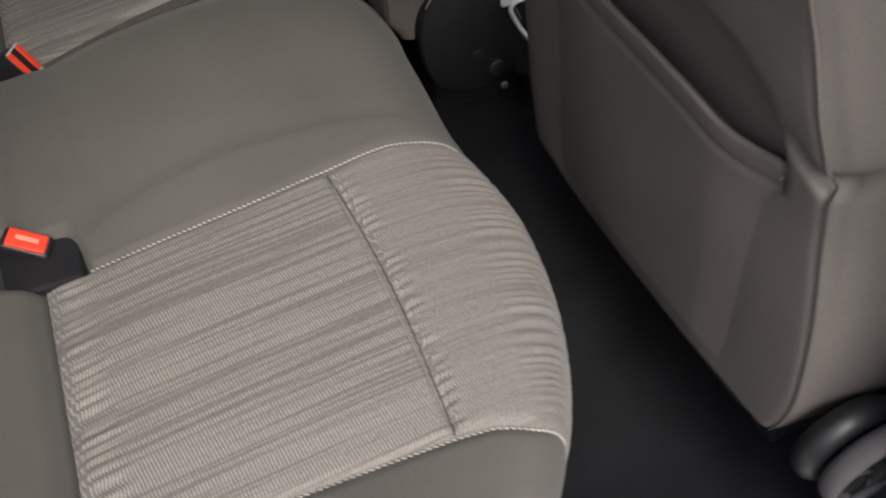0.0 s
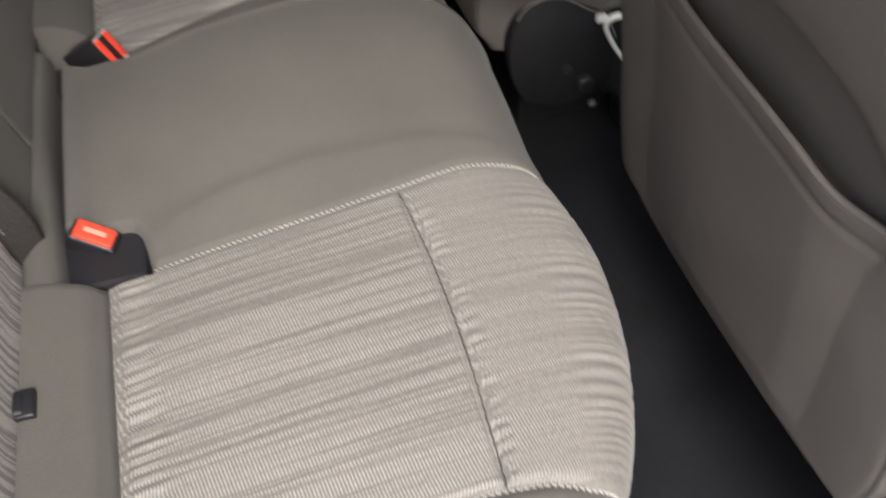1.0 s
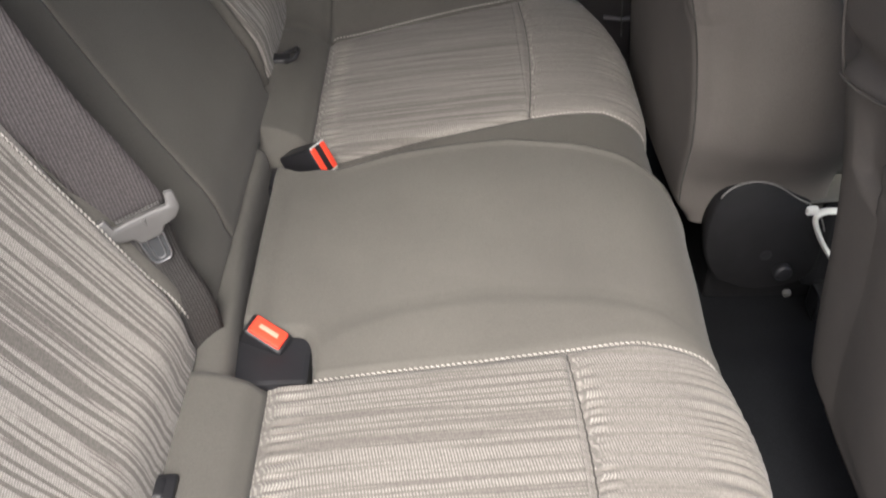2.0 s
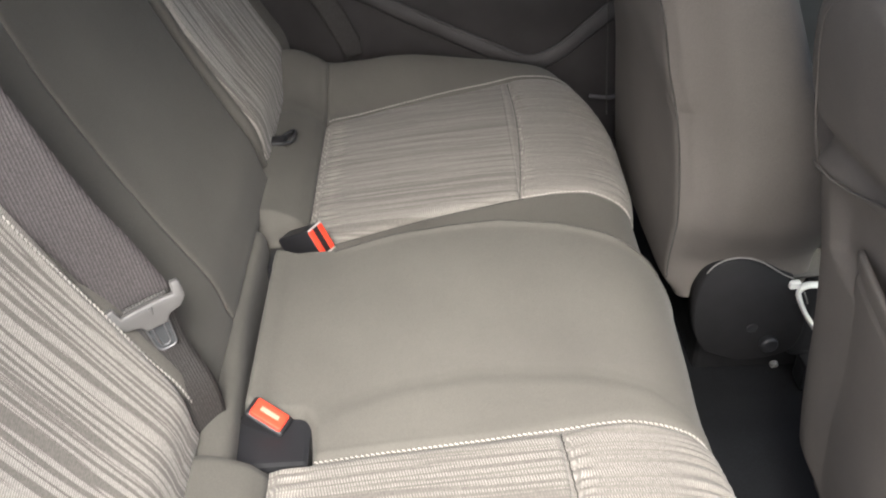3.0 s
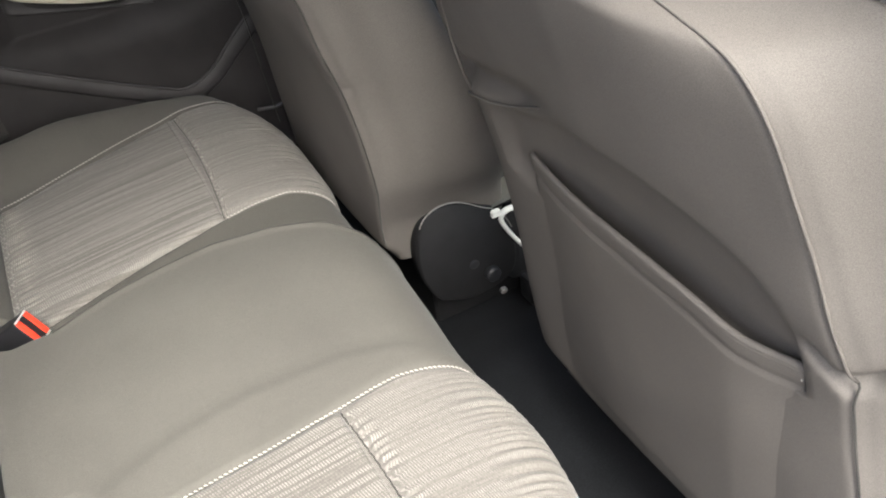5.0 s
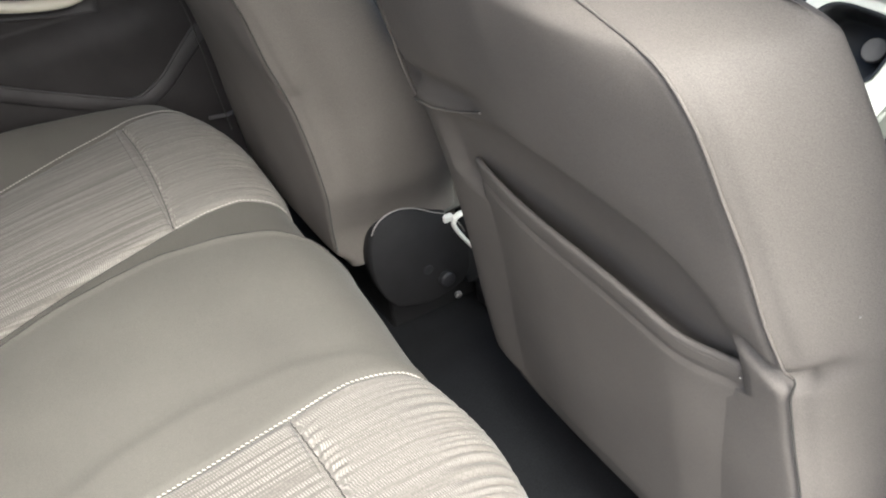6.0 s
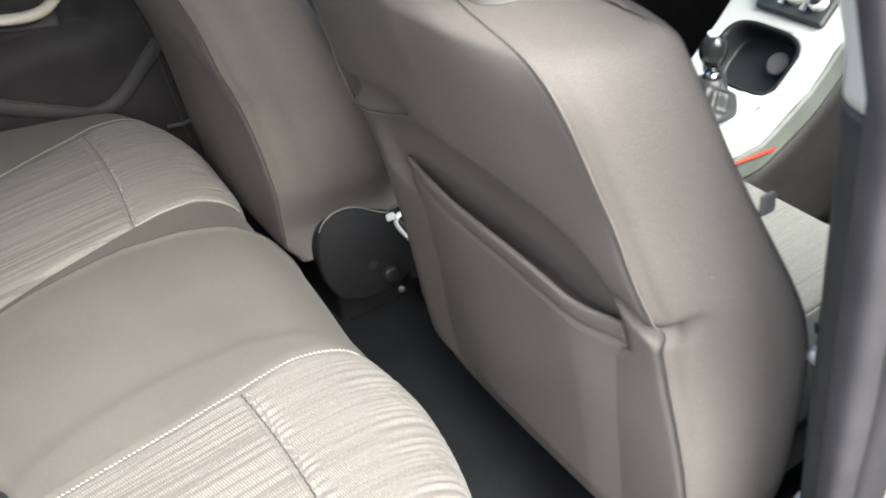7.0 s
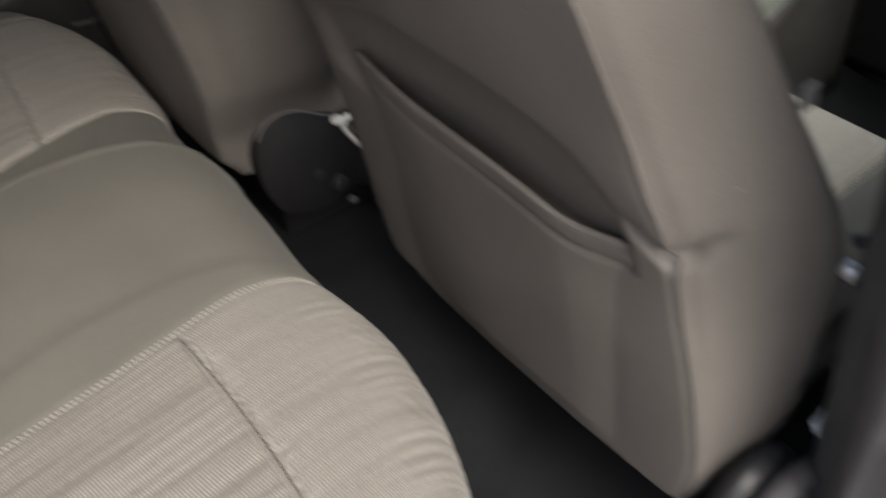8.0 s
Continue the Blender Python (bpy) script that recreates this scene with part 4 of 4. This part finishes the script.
def post_sheet(name, plan, z0, z1, mat, label, thick=0.01, n=40, follow=1.0):
    pts = spline(plan, n)

    def f(u, v):
        x, y = pts[round(u * (n - 1))]
        z = z0 + (z1 - z0) * v
        pinch = 0.016 * (1 - step(0.28, 0.6, z)) * step(0.49, 0.54, -y) * (1 - step(0.56, 0.6, -y))
        return (x + lean(z) * follow, y + pinch + 0.25 * max(0.0, z - 0.8), z)
    return sheet(name, f, n, 60, mat, pillar_near, label, thick)


post_sheet("lower_trim", [(0.52, -0.442), (0.42, -0.446), (0.376, -0.449), (0.36, -0.457), (0.352, -0.474), (0.348, -0.491)], -0.05, 0.768, SLATE, "dark grey lower pillar trim", 0.003)
post_sheet("upper_trim", [(0.535, -0.44), (0.42, -0.444), (0.377, -0.447), (0.361, -0.456), (0.352, -0.474), (0.349, -0.491)], 0.776, 1.27, UPPER, "off-white upper pillar trim", 0.003)
post_sheet("door_seal", [(0.355, -0.489), (0.336, -0.492), (0.325, -0.504), (0.323, -0.516), (0.335, -0.522), (0.337, -0.531), (0.346, -0.538), (0.36, -0.538)], -0.05, 1.27, RUBBER, "grey rubber door seal", 0.006)
post_sheet("jamb", [(0.345, -0.539), (0.365, -0.548), (0.39, -0.556), (0.415, -0.566), (0.44, -0.578), (0.458, -0.592), (0.478, -0.615), (0.5, -0.66)], -0.1, 1.27, PAINT, "white painted door jamb", 0.004)
strap = thing("door_check_strap", "steel door check strap bolted to the white pillar", "strap")
lathe("pivot", (0.325, -0.563, 0.446), (-0.7, -0.7, 0), [(0.0102, -0.008), (0.0102, 0.004), (0.009, 0.006), (0.007, 0.006), (0.006, 0.002), (0.0035, 0.001)], BLACK, strap, "dark pivot", 24)
bm = box(bmesh.new(), (-0.01, -0.007, -0.045), (0.01, 0.007, 0.045), 0.005, 3)
bmesh.ops.transform(bm, matrix=frame_of((0.35, -0.578, 0.4), (0.7, -0.6, 0.3), (-0.42, 0.03, 0.85)), verts=bm.verts)
part("bracket", bm, STEEL, strap, "bright worn steel bracket", True)
for k, seed in ((0.415, 2.0), (0.395, 5.0), (0.375, 9.0)):
    crumple("film_wrap", (0.35 + 0.5 * (0.4 - k), -0.58, k), (0.014, 0.01, 0.017), seed, FILM, strap, "crushed clear film round the bracket")
tube("arm", spline([(0.366, -0.579, 0.358), (0.398, -0.58, 0.297), (0.431, -0.584, 0.234), (0.462, -0.608, 0.176)], 16), 0.009, SLATE, strap, "dark greasy arm", 8, 0.6)

# the rear door, standing open
open_door = tagged(new("door_4"), "dark inner trim of the opened rear door", "door", kind="structure")
D0, D1 = Vector((0.475, -0.598, 0)), Vector((0.66, -1.45, 0))


def open_skin(u, v):
    p = D0 + (D1 - D0) * u
    z = -0.1 + 0.95 * v
    bulge = 0.078 + 0.024 * (1 - step(0.36, 0.42, z)) * (1 - step(0.04, 0.3, u))
    return (p.x - bulge + lean(z), p.y - 0.02, z)


sheet("trim_panel", open_skin, 30, 40, DOOR, open_door, "dark plastic door trim", 0.06)
sheet("door_pocket", lambda u, v: (open_skin(0.01 + 0.98 * u, 0.58 * v)[0] - 0.012 * step(0.0, 0.06, u) * (1 - step(0.95, 1.0, v)), open_skin(0.01 + 0.98 * u, 0)[1], -0.1 + 0.551 * v), 30, 40, POCKET, open_door, "grey lower door pocket", 0.008)
sheet("outer_skin", lambda u, v: (open_skin(u, v)[0] + 0.11, open_skin(u, v)[1], open_skin(u, v)[2]), 10, 10, PAINT, open_door, "white outer door skin", 0.01)
sheet("window_glass", lambda u, v: (0.5 + 0.17 * u - 0.08 * v, -0.64 - 0.8 * u, 0.85 + 0.4 * v), 2, 2, GLASS, open_door)

# ---- front of the cabin ----
FLANK = plastic("grey_console_plastic", (0.13, 0.135, 0.125), 0.5)
console = thing("centre_console", "silver centre console with a dark cubby and gear lever surround", "console")


def console_top(u, v):
    x = 0.62 + 0.62 * u
    z = at(x, [(0.62, 0.27), (0.8, 0.285), (0.95, 0.305), (1.0, 0.325), (1.06, 0.38), (1.14, 0.46), (1.24, 0.6)])
    half = at(x, [(0.62, 0.1), (0.8, 0.115), (1.0, 0.12), (1.1, 0.12), (1.24, 0.17)])
    w = 2 * v - 1
    e = abs(w)
    z -= 0.05 * step(0.9, 1.0, e)
    y = 0.2 + half * w
    hole = (abs((x - 1.034) / 0.043) ** 3.5 + abs(w / 0.64) ** 3.5) ** (1 / 3.5)
    dip = 1 - step(0.95, 1.03, hole)
    well = step(0.86, 0.868, x) * (1 - step(0.975, 0.983, x)) * (1 - step(0.62, 0.68, e))
    return (x + 0.1 * dip, y, z - 0.08 * dip - 0.012 * well)


sheet("surround", console_top, 160, 60, SILVER, console, "satin silver surround", 0.004, True)
def cubby(u, v):
    """A deep tray with round corners: u from its middle to its rim, v round it."""
    a = 2 * math.pi * v
    k = 1 / (abs(math.cos(a)) ** 3.5 + abs(math.sin(a)) ** 3.5) ** (1 / 3.5)
    rad = 1.05 * min(1.0, 1.25 * u)
    deep = 0.06 * (1 - step(0.86, 0.97, rad)) if u < 0.999 else -0.001
    x = 1.034 + 0.043 * rad * k * math.cos(a)
    z = at(x, [(0.95, 0.305), (1.0, 0.325), (1.06, 0.38), (1.14, 0.46)]) + 0.003
    return (x + 0.62 * deep, 0.2 + 0.078 * rad * k * math.sin(a), z - 0.55 * deep)


sheet("cubby", cubby, 40, 96, BLACK, console, "dark open cubby", 0.0, True)
disc("socket", (1.068, 0.166, 0.346), (-0.72, 0, 0.7), 0.021, 0.01, RUBBER, console, "round grey socket cap", 28, 0.003)
FLANK_TOP = [(0.62, 0.25), (0.95, 0.27), (1.06, 0.34), (1.24, 0.55)]
for s in (-1, 1):
    edge = lambda u: 0.2 + s * (0.105 + 0.012 * u)
    sheet("side_panel", lambda u, v: (0.62 + 0.62 * u, edge(u), at(0.62 + 0.62 * u, FLANK_TOP) * (0.82 + 0.18 * v)), 24, 8, FLANK, console, "pale grey side panel", 0.01, s > 0)
    sheet("lower_side", lambda u, v: (0.62 + 0.62 * u, edge(u) + s * 0.002, 0.02 + (at(0.62 + 0.62 * u, FLANK_TOP) * 0.82 - 0.02) * v), 24, 8, TRIM, console, "dark lower side panel", 0.01, s > 0)
tube("red_strip", [(0.80, 0.081, 0.263), (0.88, 0.077, 0.2625), (0.968, 0.073, 0.257)], 0.0026, RED, console, "thin red accent line")
def boot(u, v):
    a = 2 * math.pi * v
    r = 1 - 0.74 * u ** 1.25 + 0.05 * math.sin(5 * a + 3 * u) * math.sin(math.pi * u) + 0.04 * math.sin(9 * a - 8 * u) * u * (1 - u) * 4
    return (0.925 + 0.055 * r * math.cos(a) + 0.018 * u, 0.2 + 0.058 * r * math.sin(a), 0.3 + 0.052 * u + 0.006 * math.sin(3 * a + 11 * u) * math.sin(math.pi * u))


lever = thing("gear_lever", "black gear lever with a glossy knob and gathered boot", "gear lever")
sheet("boot", boot, 40, 72, plastic("black_leather", (0.03, 0.03, 0.032), 0.45, 300.0, 0.001), lever, "gathered black leather boot", 0.002, True)
tube("stem", [(0.945, 0.2, 0.335), (0.943, 0.2, 0.362)], 0.0125, CHROME, lever, "chrome collar")
bm = bmesh.new()
bmesh.ops.create_uvsphere(bm, u_segments=28, v_segments=18, radius=0.033)
for v in bm.verts:
    v.co = Vector((v.co.x * 0.74, v.co.y * 0.72, v.co.z * 1.5 if v.co.z < 0 else v.co.z * 0.95)) * (1.0 - 0.28 * step(0.0, -0.03, v.co.z))
bmesh.ops.translate(bm, vec=(0.942, 0.2, 0.402), verts=bm.verts)
ball = part("knob", bm, plastic("glossy_black", (0.02, 0.02, 0.022), 0.15), lever, "glossy black knob", True)
disc("cap", (0.939, 0.2, 0.4325), (-0.15, 0, 1), 0.011, 0.004, SILVER, ball, "silver shift cap", 24, 0.001)
panel = thing("climate_panel", "dark climate panel with round knobs", "control panel")
pm = frame_of((1.116, 0.18, 0.446), (0, 1, 0), (-0.7, 0, 0.7))
bm = box(bmesh.new(), (-0.07, -0.035, -0.01), (0.07, 0.035, 0.006), 0.008, 3)
bmesh.ops.transform(bm, matrix=pm, verts=bm.verts)
part("face", bm, SLATE, panel)
for k in (-0.045, 0.0, 0.045):
    turn = disc("knob", pm @ Vector((k, 0, 0.012)), pm.to_3x3() @ Vector((0, 0, 1)), 0.016, 0.018, SILVER, panel, "ribbed silver knob", 28, 0.003)
    disc("dial", pm @ Vector((k, 0, 0.022)), pm.to_3x3() @ Vector((0, 0, 1)), 0.009, 0.006, BLACK, turn, "", 24, 0.001)
for k in (-0.0225, 0.0225):
    bm = box(bmesh.new(), (k - 0.006, -0.02, 0.0), (k + 0.006, 0.02, 0.009), 0.002)
    bmesh.ops.transform(bm, matrix=pm, verts=bm.verts)
    part("button", bm, SILVER, panel)
dash = thing("dashboard", "dark moulded dashboard under the windscreen", "dashboard")
sheet("moulding", lambda u, v: (at(u, [(0, 1.32), (0.3, 1.3), (0.6, 1.18), (0.75, 1.2), (1, 1.75)]), -0.5 + 1.43 * v, at(u, [(0, 0.02), (0.3, 0.3), (0.6, 0.58), (0.75, 0.74), (1, 0.82)])), 40, 40, TRIM, dash, "dark soft dashboard skin", 0.02, True)

structure("ground", block("ground", (-60, -60, -0.32), (60, 60, -0.3), ASPHALT, bevel=0), "dark grey asphalt ground")
